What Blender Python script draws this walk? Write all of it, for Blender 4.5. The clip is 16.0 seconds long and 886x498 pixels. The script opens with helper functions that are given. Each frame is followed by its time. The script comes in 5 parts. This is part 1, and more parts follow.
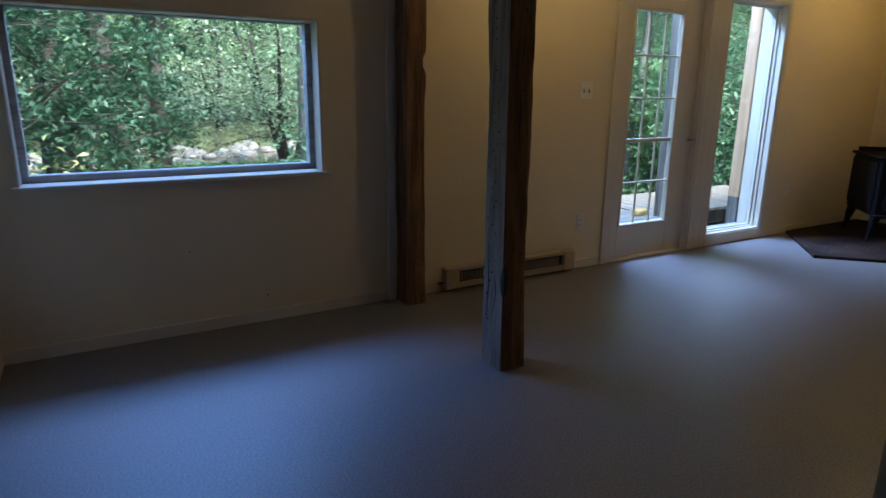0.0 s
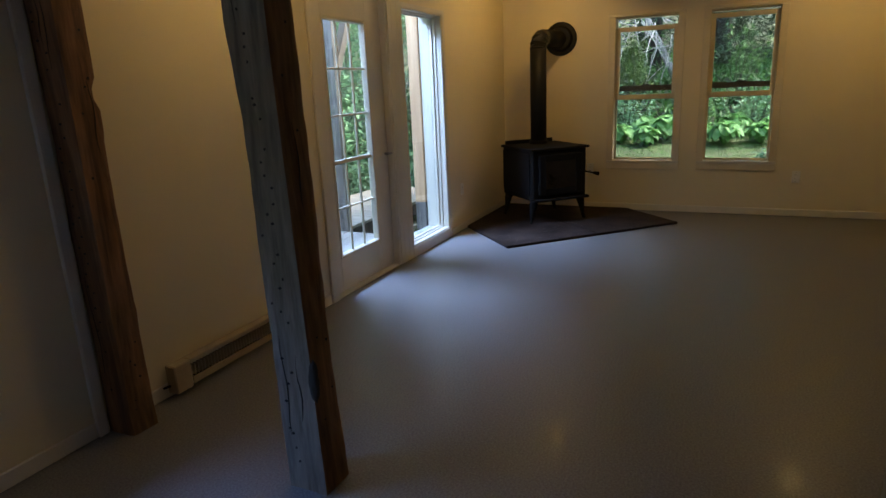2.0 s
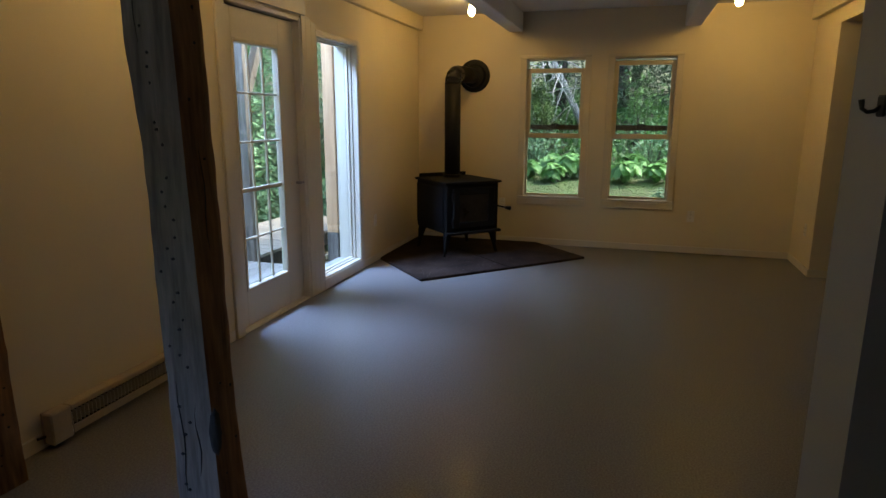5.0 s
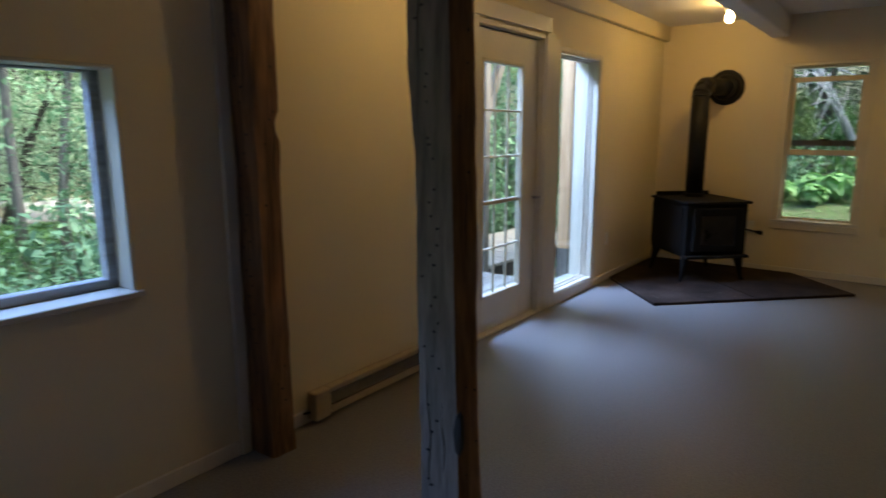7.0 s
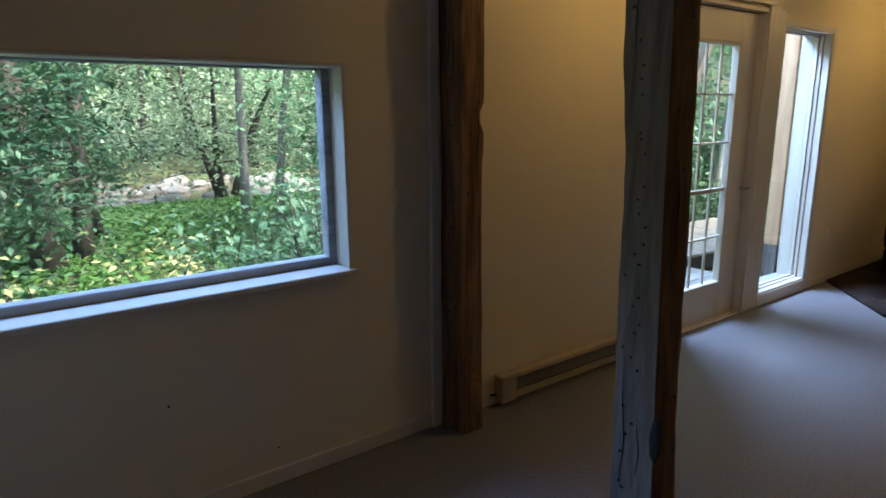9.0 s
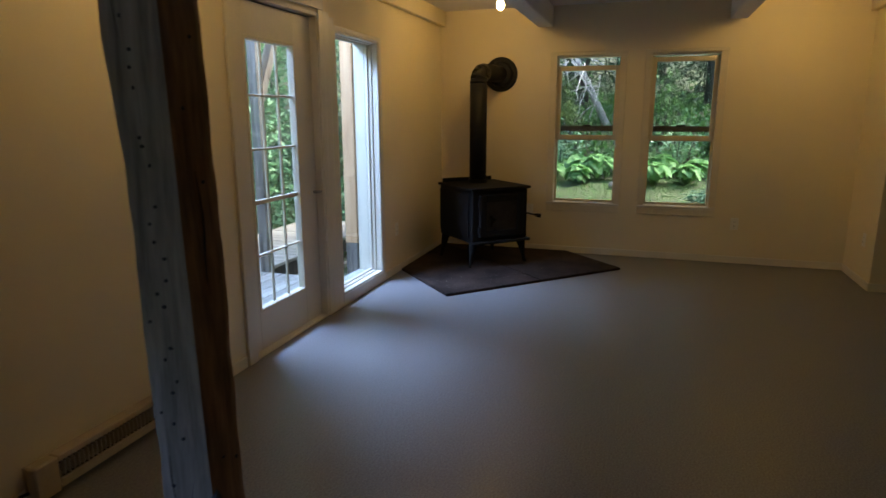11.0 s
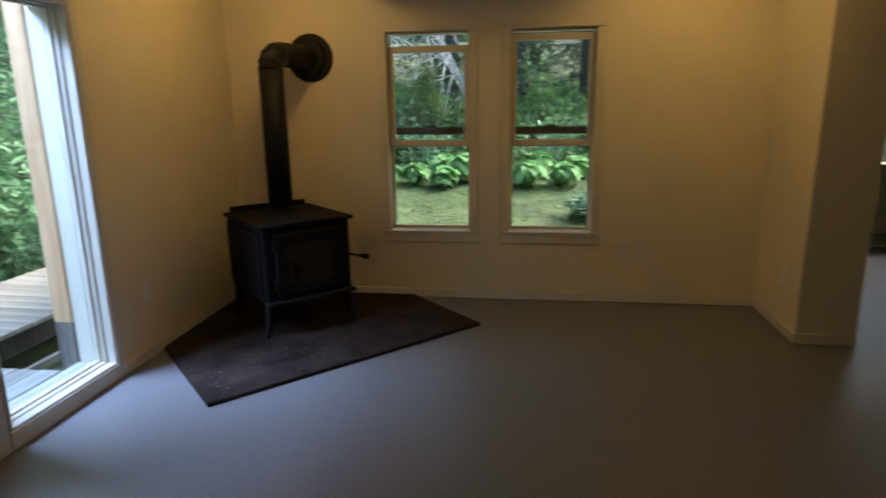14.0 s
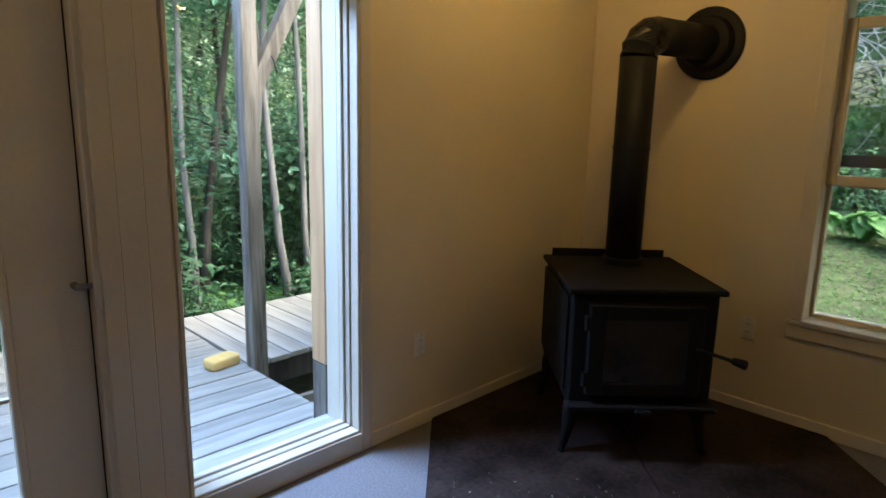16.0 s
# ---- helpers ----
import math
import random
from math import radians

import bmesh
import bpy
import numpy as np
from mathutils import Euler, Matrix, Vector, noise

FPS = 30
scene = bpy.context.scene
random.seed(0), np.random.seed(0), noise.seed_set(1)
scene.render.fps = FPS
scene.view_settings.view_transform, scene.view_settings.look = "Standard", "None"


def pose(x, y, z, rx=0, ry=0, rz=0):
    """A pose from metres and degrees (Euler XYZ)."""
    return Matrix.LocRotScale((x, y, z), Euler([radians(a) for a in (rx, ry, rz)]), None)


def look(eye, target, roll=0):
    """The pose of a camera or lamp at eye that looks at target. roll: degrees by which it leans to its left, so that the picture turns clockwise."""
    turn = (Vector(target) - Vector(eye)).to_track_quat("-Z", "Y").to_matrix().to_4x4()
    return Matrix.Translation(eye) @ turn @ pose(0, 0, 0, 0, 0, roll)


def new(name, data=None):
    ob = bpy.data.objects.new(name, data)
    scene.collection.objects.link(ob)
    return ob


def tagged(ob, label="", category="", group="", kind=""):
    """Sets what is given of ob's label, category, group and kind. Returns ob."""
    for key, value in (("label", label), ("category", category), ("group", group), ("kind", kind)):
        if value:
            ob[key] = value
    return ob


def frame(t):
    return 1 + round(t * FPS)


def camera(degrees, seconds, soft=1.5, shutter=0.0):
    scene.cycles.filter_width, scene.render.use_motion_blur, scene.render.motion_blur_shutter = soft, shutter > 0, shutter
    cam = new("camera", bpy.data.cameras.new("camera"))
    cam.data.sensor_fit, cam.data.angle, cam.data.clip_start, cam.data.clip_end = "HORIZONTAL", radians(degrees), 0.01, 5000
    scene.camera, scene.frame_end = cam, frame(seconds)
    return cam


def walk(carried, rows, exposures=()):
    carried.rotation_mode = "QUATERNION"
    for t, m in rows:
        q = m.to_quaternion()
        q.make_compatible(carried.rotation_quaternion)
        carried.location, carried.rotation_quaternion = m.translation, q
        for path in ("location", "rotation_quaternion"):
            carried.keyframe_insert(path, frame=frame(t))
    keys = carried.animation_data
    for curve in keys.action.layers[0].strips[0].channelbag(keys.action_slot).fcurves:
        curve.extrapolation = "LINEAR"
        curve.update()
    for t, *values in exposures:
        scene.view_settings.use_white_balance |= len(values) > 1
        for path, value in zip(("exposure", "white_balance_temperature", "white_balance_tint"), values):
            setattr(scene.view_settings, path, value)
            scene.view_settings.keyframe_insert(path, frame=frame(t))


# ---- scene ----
cam = camera(71.5, 16.0, shutter=0.25)
PATH = [
    (0, (1.618, 2.105, 1.265), (2.586, 3.781, 0.763), 0.7),
    (0.5, (1.632, 2.445, 1.277), (2.767, 4.018, 0.788), -1.1),
    (1, (1.684, 2.677, 1.339), (2.901, 4.198, 0.886), -2.8),
    (1.5, (1.73, 2.851, 1.342), (3.244, 4.046, 0.812), 0.6),
    (2, (1.655, 3.031, 1.376), (3.403, 3.859, 0.867), -2.6),
    (2.5, (1.656, 3.11, 1.388), (3.392, 3.968, 0.89), -1.5),
    (3, (1.696, 3.078, 1.422), (3.518, 3.762, 0.961), -0.1),
    (3.2, (1.711, 3.066, 1.414), (3.579, 3.622, 0.964), -0.8),
    (5.3, (1.717, 3.09, 1.389), (3.587, 3.66, 0.97), 0.5),
    (5.5, (1.712, 3.084, 1.415), (3.576, 3.667, 0.985), 0.8),
    (6, (1.709, 3.088, 1.416), (3.567, 3.693, 0.989), 1.0),
    (6.5, (1.708, 3.132, 1.398), (3.507, 3.895, 0.973), 0.5),
    (7, (1.688, 3.194, 1.387), (3.255, 4.378, 1.012), -0.1),
    (7.5, (1.657, 3.234, 1.384), (2.911, 4.748, 1.019), 0.4),
    (8, (1.624, 3.248, 1.395), (2.658, 4.912, 0.989), 0.2),
    (8.2, (1.623, 3.249, 1.403), (2.667, 4.902, 0.985), 0.3),
    (10.3, (1.724, 3.246, 1.457), (3.401, 4.24, 1.009), -0.3),
    (10.5, (1.806, 3.3, 1.417), (3.578, 4.099, 0.946), 0.8),
    (11, (2.062, 3.3, 1.418), (3.919, 3.905, 0.99), -0.1),
    (11.5, (2.386, 3.228, 1.457), (4.303, 3.563, 0.997), 0.6),
    (12, (2.705, 3.338, 1.478), (4.632, 3.087, 1.003), -1.0),
    (12.5, (2.979, 3.259, 1.455), (4.842, 2.746, 0.94), -0.0),
    (13, (3.25, 3.196, 1.466), (5.131, 2.749, 0.955), -0.6),
    (13.5, (3.562, 3.15, 1.436), (5.471, 2.818, 0.94), 1.0),
    (14, (3.895, 3.149, 1.481), (5.822, 3.419, 1.018), -0.8),
    (14.5, (4.269, 3.202, 1.466), (6.068, 3.966, 1.04), 0.0),
    (15, (4.625, 3.279, 1.424), (6.233, 4.377, 0.967), 0.4),
    (15.5, (4.975, 3.386, 1.418), (6.512, 4.576, 0.949), 0.9),
    (16, (5.311, 3.435, 1.383), (6.702, 4.818, 0.994), 1.3),
]
walk(cam, [(t, look(eye, target, roll)) for t, eye, target, roll in PATH], [(0.0, 2.7, 5900, 10), (1.0, 2.75, 6100, 10), (2.0, 2.75, 6450, 10), (3.0, 2.75, 6500, 10), (5.5, 2.7, 6500, 10), (8.0, 2.85, 6500, 10), (10.5, 2.75, 6500, 10), (12.5, 2.72, 6500, 10), (13.5, 2.72, 6500, 10), (14.5, 2.68, 6400, 10), (16.0, 2.68, 6500, 10)])


# ---- world, sun, lamps ----
world = bpy.data.worlds.new("sky")
scene.world = world
world.use_nodes = True
wn = world.node_tree
sky = wn.nodes.new("ShaderNodeTexSky")
sky.sky_type, sky.sun_disc = "NISHITA", False
sky.sun_elevation, sky.sun_rotation = radians(48), radians(150)
sky.air_density, sky.dust_density = 1.0, 3.0
wn.links.new(sky.outputs[0], wn.nodes["Background"].inputs[0])
wn.nodes["Background"].inputs[1].default_value = 0.15
sun = new("sun", bpy.data.lights.new("sun", "SUN"))
sun.data.energy, sun.data.angle, sun.data.color = 1.5, radians(25), (1.0, 0.95, 0.88)
sun.matrix_world = look((6.0, -10.4, 13.3), (0, 0, 0))


def sky_lamp(name, eye, target, wide, high, watts, colour=(0.48, 0.65, 1.0), spread=180):
    """Stands in for the open sky over a window's head, outside and above the opening."""
    lamp = new(name, bpy.data.lights.new(name, "AREA"))
    lamp.data.shape, lamp.data.size, lamp.data.size_y = "RECTANGLE", wide, high
    lamp.data.energy, lamp.data.color = watts, colour
    lamp.data.spread = radians(spread)
    lamp.matrix_world = look(eye, target)


sky_lamp("sky_light_picture_window", (2.15, 6.5, 2.45), (2.1, 4.3, 0.3), 1.5, 0.5, 5.6, (0.22, 0.42, 1.0), 100)
sky_lamp("sky_light_door", (5.75, 6.7, 3.3), (6.35, 4.5, 0.0), 1.7, 0.5, 26.0, (0.38, 0.57, 1.0), 100)
sky_lamp("sky_light_east_windows", (9.4, 3.45, 3.2), (8.0, 3.45, 0.3), 1.8, 0.6, 19.0)


# ---- material kit ----
def material(name, colour, rough=0.6, metal=0.0, spread=0.12, scale=6.0, fine=60.0, bump=0.08, tint=None, per_object=0.0, spec=0.5):
    """Principled surface with two scales of variation and a fine relief, in object metres."""
    m = bpy.data.materials.new(name)
    m.use_nodes = True
    t = m.node_tree
    b = t.nodes["Principled BSDF"]
    b.inputs["Roughness"].default_value, b.inputs["Metallic"].default_value = rough, metal
    b.inputs["Specular IOR Level"].default_value = spec
    co = t.nodes.new("ShaderNodeTexCoord")
    big, small = t.nodes.new("ShaderNodeTexNoise"), t.nodes.new("ShaderNodeTexNoise")
    for node, s, d in ((big, scale, 4.0), (small, fine, 3.0)):
        node.inputs["Scale"].default_value, node.inputs["Detail"].default_value = s, d
        t.links.new(co.outputs["Object"], node.inputs["Vector"])
    ramp = t.nodes.new("ShaderNodeValToRGB")
    lo = tuple(c * (1 - spread) for c in colour)
    hi = tint or tuple(min(1, c * (1 + spread)) for c in colour)
    ramp.color_ramp.elements[0].color, ramp.color_ramp.elements[1].color = (*lo, 1), (*hi, 1)
    ramp.color_ramp.elements[0].position, ramp.color_ramp.elements[1].position = 0.32, 0.7
    add = t.nodes.new("ShaderNodeMath")
    add.operation = "MULTIPLY_ADD"
    t.links.new(small.outputs[0], add.inputs[0])
    add.inputs[1].default_value = 0.45
    t.links.new(big.outputs[0], add.inputs[2])
    sub = t.nodes.new("ShaderNodeMath")
    sub.operation = "SUBTRACT"
    t.links.new(add.outputs[0], sub.inputs[0])
    sub.inputs[1].default_value = 0.22
    t.links.new(sub.outputs[0], ramp.inputs[0])
    out = ramp.outputs[0]
    if per_object:
        info, hsv = t.nodes.new("ShaderNodeObjectInfo"), t.nodes.new("ShaderNodeHueSaturation")
        mp = t.nodes.new("ShaderNodeMapRange")
        mp.inputs[3].default_value, mp.inputs[4].default_value = 1 - per_object, 1 + per_object
        t.links.new(info.outputs["Random"], mp.inputs[0])
        t.links.new(mp.outputs[0], hsv.inputs["Value"])
        t.links.new(out, hsv.inputs["Color"])
        out = hsv.outputs[0]
    t.links.new(out, b.inputs["Base Color"])
    rr = t.nodes.new("ShaderNodeMapRange")
    rr.inputs[3].default_value, rr.inputs[4].default_value = rough * 0.85, min(1, rough * 1.2)
    t.links.new(big.outputs[0], rr.inputs[0])
    t.links.new(rr.outputs[0], b.inputs["Roughness"])
    if bump:
        bn = t.nodes.new("ShaderNodeBump")
        bn.inputs["Strength"].default_value, bn.inputs["Distance"].default_value = bump, 0.004
        t.links.new(small.outputs[0], bn.inputs["Height"])
        t.links.new(bn.outputs[0], b.inputs["Normal"])
    return m


def wood(name, dark, light, axis=2, rough=0.75, grain=9.0, bump=0.3, per_object=0.0, stretch=0.07):
    """Timber with grain stretched along one axis of the object."""
    m = material(name, light, rough, 0, 0.1, 3.0, 90.0, 0, per_object=0)
    t = m.node_tree
    b = t.nodes["Principled BSDF"]
    co, mp = t.nodes.new("ShaderNodeTexCoord"), t.nodes.new("ShaderNodeMapping")
    s = [grain, grain, grain]
    s[axis] = grain * stretch
    mp.inputs["Scale"].default_value = s
    t.links.new(co.outputs["Object"], mp.inputs[0])
    n1, n2 = t.nodes.new("ShaderNodeTexNoise"), t.nodes.new("ShaderNodeTexNoise")
    n1.inputs["Scale"].default_value, n1.inputs["Detail"].default_value, n1.inputs["Distortion"].default_value = 2.0, 6.0, 0.6
    n2.inputs["Scale"].default_value, n2.inputs["Detail"].default_value = 9.0, 4.0
    t.links.new(mp.outputs[0], n1.inputs[0])
    t.links.new(mp.outputs[0], n2.inputs[0])
    mix = t.nodes.new("ShaderNodeMath")
    mix.operation = "MULTIPLY_ADD"
    t.links.new(n2.outputs[0], mix.inputs[0])
    mix.inputs[1].default_value = 0.4
    t.links.new(n1.outputs[0], mix.inputs[2])
    ramp = t.nodes.new("ShaderNodeValToRGB")
    ramp.color_ramp.elements[0].position, ramp.color_ramp.elements[1].position = 0.5, 0.92
    ramp.color_ramp.elements[0].color, ramp.color_ramp.elements[1].color = (*dark, 1), (*light, 1)
    t.links.new(mix.outputs[0], ramp.inputs[0])
    out = ramp.outputs[0]
    if per_object:
        info, hsv, r = t.nodes.new("ShaderNodeObjectInfo"), t.nodes.new("ShaderNodeHueSaturation"), t.nodes.new("ShaderNodeMapRange")
        r.inputs[3].default_value, r.inputs[4].default_value = 1 - per_object, 1 + per_object
        t.links.new(info.outputs["Random"], r.inputs[0])
        t.links.new(r.outputs[0], hsv.inputs["Value"])
        t.links.new(out, hsv.inputs["Color"])
        out = hsv.outputs[0]
    t.links.new(out, b.inputs["Base Color"])
    bn = t.nodes.new("ShaderNodeBump")
    bn.inputs["Strength"].default_value, bn.inputs["Distance"].default_value = bump, 0.005
    t.links.new(mix.outputs[0], bn.inputs["Height"])
    t.links.new(bn.outputs[0], b.inputs["Normal"])
    return m


def leafy(name, dark, light, rough=0.5, glow=0.35):
    """Leaves: every leaf its own shade, partly translucent."""
    m = bpy.data.materials.new(name)
    m.use_nodes = True
    t = m.node_tree
    b = t.nodes["Principled BSDF"]
    b.inputs["Roughness"].default_value = rough
    geo, ramp = t.nodes.new("ShaderNodeNewGeometry"), t.nodes.new("ShaderNodeValToRGB")
    ramp.color_ramp.elements[0].color, ramp.color_ramp.elements[1].color = (*dark, 1), (*light, 1)
    t.links.new(geo.outputs["Random Per Island"], ramp.inputs[0])
    t.links.new(ramp.outputs[0], b.inputs["Base Color"])
    tr, mix = t.nodes.new("ShaderNodeBsdfTranslucent"), t.nodes.new("ShaderNodeMixShader")
    t.links.new(ramp.outputs[0], tr.inputs[0])
    mix.inputs[0].default_value = glow
    t.links.new(b.outputs[0], mix.inputs[1])
    t.links.new(tr.outputs[0], mix.inputs[2])
    t.links.new(mix.outputs[0], t.nodes["Material Output"].inputs[0])
    return m


def clear_glass():
    m = bpy.data.materials.new("window_glass")
    m.use_nodes = True
    t = m.node_tree
    t.nodes.remove(t.nodes["Principled BSDF"])
    clear, gloss, mix = t.nodes.new("ShaderNodeBsdfTransparent"), t.nodes.new("ShaderNodeBsdfGlossy"), t.nodes.new("ShaderNodeMixShader")
    clear.inputs[0].default_value = (0.96, 0.98, 0.97, 1)
    gloss.inputs["Roughness"].default_value = 0.01
    lw, pw, mr = t.nodes.new("ShaderNodeLayerWeight"), t.nodes.new("ShaderNodeMath"), t.nodes.new("ShaderNodeMapRange")
    pw.operation, pw.inputs[1].default_value = "POWER", 4.0
    t.links.new(lw.outputs["Facing"], pw.inputs[0])
    t.links.new(pw.outputs[0], mr.inputs[0])
    mr.inputs[3].default_value, mr.inputs[4].default_value = 0.035, 0.8
    t.links.new(mr.outputs[0], mix.inputs[0])
    t.links.new(clear.outputs[0], mix.inputs[1])
    t.links.new(gloss.outputs[0], mix.inputs[2])
    t.links.new(mix.outputs[0], t.nodes["Material Output"].inputs[0])
    return m


WALL = material("wall_paint", (0.70, 0.605, 0.41), 0.7, 0, 0.04, 1.2, 170, 0.10)
# Cream paint lowered for the south wall, so its dimness sits in the colour.
WALL_SHADED = material("shaded_wall_paint", (0.57, 0.52, 0.41), 0.65, 0, 0.04, 1.5, 150, 0.10)
CEIL = material("ceiling_paint", (0.74, 0.73, 0.72), 0.8, 0, 0.04, 1.0, 120, 0.10)
WALL_ENTRY = material("entry_wall_paint", (0.76, 0.74, 0.69), 0.65, 0, 0.04, 1.5, 150, 0.10)
# Darker grey for the partition end: missing bulb light is put into its colour.
WALL_END_SHADED = material("shaded_partition_paint", (0.34, 0.33, 0.29), 0.65, 0, 0.05, 1.5, 150, 0.10)
TRIM = material("trim_paint", (0.61, 0.56, 0.46), 0.4, 0, 0.05, 3.0, 80, 0.05)
SASH = material("sash_paint", (0.64, 0.56, 0.40), 0.45, 0, 0.06, 4.0, 80, 0.06)
FLOOR = material("grey_floor_paint", (0.172, 0.167, 0.170), 0.44, 0, 0.30, 120, 340, 0.02)
FLOOR.node_tree.nodes["Principled BSDF"].inputs["Coat Weight"].default_value = 0.05
FLOOR.node_tree.nodes["Principled BSDF"].inputs["Coat Roughness"].default_value = 0.13
HEARTH = material("stained_hearth_board", (0.018, 0.012, 0.010), 0.75, 0, 0.5, 5, 45, 0.4, (0.050, 0.034, 0.028), 0.0, 0.12)
IRON = material("black_stove_iron", (0.0085, 0.008, 0.008), 0.7, 0.0, 0.25, 5, 140, 0.2, spec=0.18)
ELBOW = material("polished_stove_elbow", (0.010, 0.009, 0.008), 0.26, 0.0, 0.2, 4, 90, 0.03, spec=0.3)
PIPE = material("black_stove_pipe", (0.009, 0.008, 0.008), 0.55, 0.0, 0.2, 4, 90, 0.05, spec=0.22)
SOOT = material("sooty_glass", (0.012, 0.011, 0.010), 0.28, 0, 0.5, 7, 40, 0.0, (0.026, 0.022, 0.02))
STEEL = material("dull_steel", (0.35, 0.34, 0.33), 0.4, 1.0, 0.1, 20, 90, 0.03)
HEAT_PAINT = material("beige_heater_enamel", (0.42, 0.335, 0.225), 0.45, 0, 0.08, 6, 60, 0.05)
FIN = material("dull_heater_fin", (0.55, 0.49, 0.38), 0.6, 0.0, 0.1, 9, 60, 0.0)
DARK = material("dark_recess", (0.02, 0.018, 0.016), 0.8, 0, 0.2, 9, 60, 0.05)
SCREEN = material("dull_brown_screen_frame", (0.075, 0.064, 0.055), 0.5, 0, 0.15, 9, 60, 0.05)
PLATE = material("switch_plastic", (0.74, 0.71, 0.64), 0.35, 0, 0.03, 9, 60, 0.0)
RED = wood("red_brown_cabinet_paint", (0.024, 0.0062, 0.005), (0.056, 0.0135, 0.0095), 2, 0.5, 8, 0.12)
RED.node_tree.nodes["Principled BSDF"].inputs["Specular IOR Level"].default_value = 0.2
GREY_WOOD = wood("weathered_grey_timber", (0.060, 0.050, 0.040), (0.24, 0.215, 0.185), 2, 0.9, 14, 0.7)
POST_GREY = wood("hewn_grey_timber", (0.15, 0.122, 0.096), (0.33, 0.28, 0.225), 2, 0.9, 13, 0.45, 0.0, 0.12)
POST_BROWN = wood("hewn_brown_timber", (0.085, 0.037, 0.015), (0.30, 0.148, 0.062), 2, 0.75, 11, 0.45, 0.0, 0.10)
FRAME_WOOD = wood("weathered_frame_wood", (0.26, 0.25, 0.23), (0.50, 0.49, 0.47), 0, 0.85, 9, 0.3)
BASE = material("baseboard_paint", (0.66, 0.60, 0.50), 0.5, 0, 0.06, 3.0, 80, 0.05)
RAW_WOOD = wood("new_tan_lumber", (0.42, 0.23, 0.11), (0.66, 0.42, 0.23), 2, 0.7, 7, 0.2)
DECK_WOOD = wood("grey_deck_board", (0.22, 0.206, 0.187), (0.37, 0.35, 0.318), 0, 0.85, 8, 0.4, 0.16)
DECK_WOOD_Y = wood("grey_walkway_board", (0.22, 0.206, 0.187), (0.37, 0.35, 0.318), 1, 0.85, 8, 0.4, 0.16)
BARK = wood("grey_brown_bark", (0.020, 0.018, 0.016), (0.082, 0.072, 0.062), 2, 0.95, 6, 0.9)
PALE_BARK = wood("pale_bark", (0.20, 0.195, 0.19), (0.46, 0.45, 0.44), 2, 0.9, 5, 0.6)
MID_BARK = wood("grey_bark", (0.10, 0.098, 0.095), (0.25, 0.24, 0.23), 2, 0.9, 5, 0.6)
DEAD = material("bare_dead_wood", (0.52, 0.50, 0.48), 0.9, 0, 0.25, 8, 60, 0.2)
LEAF = leafy("green_leaves", (0.032, 0.090, 0.042), (0.095, 0.215, 0.10), 0.5, 0.42)
LEAF_BLUE = leafy("blue_green_leaves", (0.055, 0.135, 0.085), (0.135, 0.28, 0.18), 0.5, 0.42)
# Darker copy of the green leaves with woodland shade put into the colour.
LEAF_SHADE = leafy("leaves_with_painted_shade", (0.014, 0.050, 0.026), (0.065, 0.155, 0.088))
LEAF_LIGHT = leafy("light_green_leaves", (0.06, 0.15, 0.04), (0.19, 0.36, 0.12))
LEAF_BROAD = leafy("fresh_cool_leaves", (0.075, 0.20, 0.095), (0.25, 0.44, 0.25))
LEAF_MEADOW = leafy("meadow_plants", (0.035, 0.11, 0.028), (0.13, 0.29, 0.075))
LEAF_YELLOW = leafy("yellowing_leaves", (0.10, 0.16, 0.05), (0.48, 0.47, 0.22))
LEAF_HOSTA = leafy("broad_leaves", (0.11, 0.27, 0.085), (0.21, 0.43, 0.14), 0.65, 0.42)
# Haze over the creek is put into this pale leaf colour.
LEAF_FAR = leafy("far_leaves_painted_haze", (0.21, 0.33, 0.18), (0.48, 0.60, 0.40))
NEEDLE = leafy("conifer_needles", (0.014, 0.042, 0.020), (0.06, 0.125, 0.055), 0.6, 0.2)
NEEDLE_LIGHT = leafy("young_conifer_needles", (0.05, 0.10, 0.02), (0.14, 0.22, 0.05), 0.6, 0.25)
GRASS = leafy("grass_blades", (0.065, 0.17, 0.045), (0.18, 0.34, 0.095), 0.6, 0.3)
SOIL = material("forest_ground", (0.06, 0.062, 0.032), 0.95, 0, 0.5, 1.2, 20, 0.6, (0.105, 0.13, 0.055))
ROCK = material("river_rock", (0.20, 0.19, 0.18), 0.85, 0, 0.25, 3, 25, 0.5, (0.34, 0.33, 0.31), 0.15)
WATER = material("brown_creek_water", (0.10, 0.075, 0.045), 0.12, 0, 0.2, 0.6, 6, 0.4)
FOAM = material("yellow_sponge", (0.72, 0.47, 0.16), 0.95, 0, 0.12, 20, 160, 0.6)
GLASS = clear_glass()
BULB = bpy.data.materials.new("lit_bulb")
BULB.use_nodes = True
BULB.node_tree.nodes["Principled BSDF"].inputs["Emission Color"].default_value = (1.0, 0.72, 0.36, 1)
BULB.node_tree.nodes["Principled BSDF"].inputs["Emission Strength"].default_value = 5.0


# ---- mesh kit ----
def obj(name, bm, mat, parent=None, label="", smooth=False):
    me = bpy.data.meshes.new(name)
    bmesh.ops.recalc_face_normals(bm, faces=bm.faces)
    bm.to_mesh(me)
    bm.free()
    me.materials.append(mat)
    if smooth:
        me.shade_smooth()
    ob = new(name, me)
    if parent:
        ob.parent = parent
    if label:
        ob["label"] = label
    return ob


def part(name, bm, mat, parent, label="", smooth=False):
    return obj(name, bm, mat, parent, label, smooth)


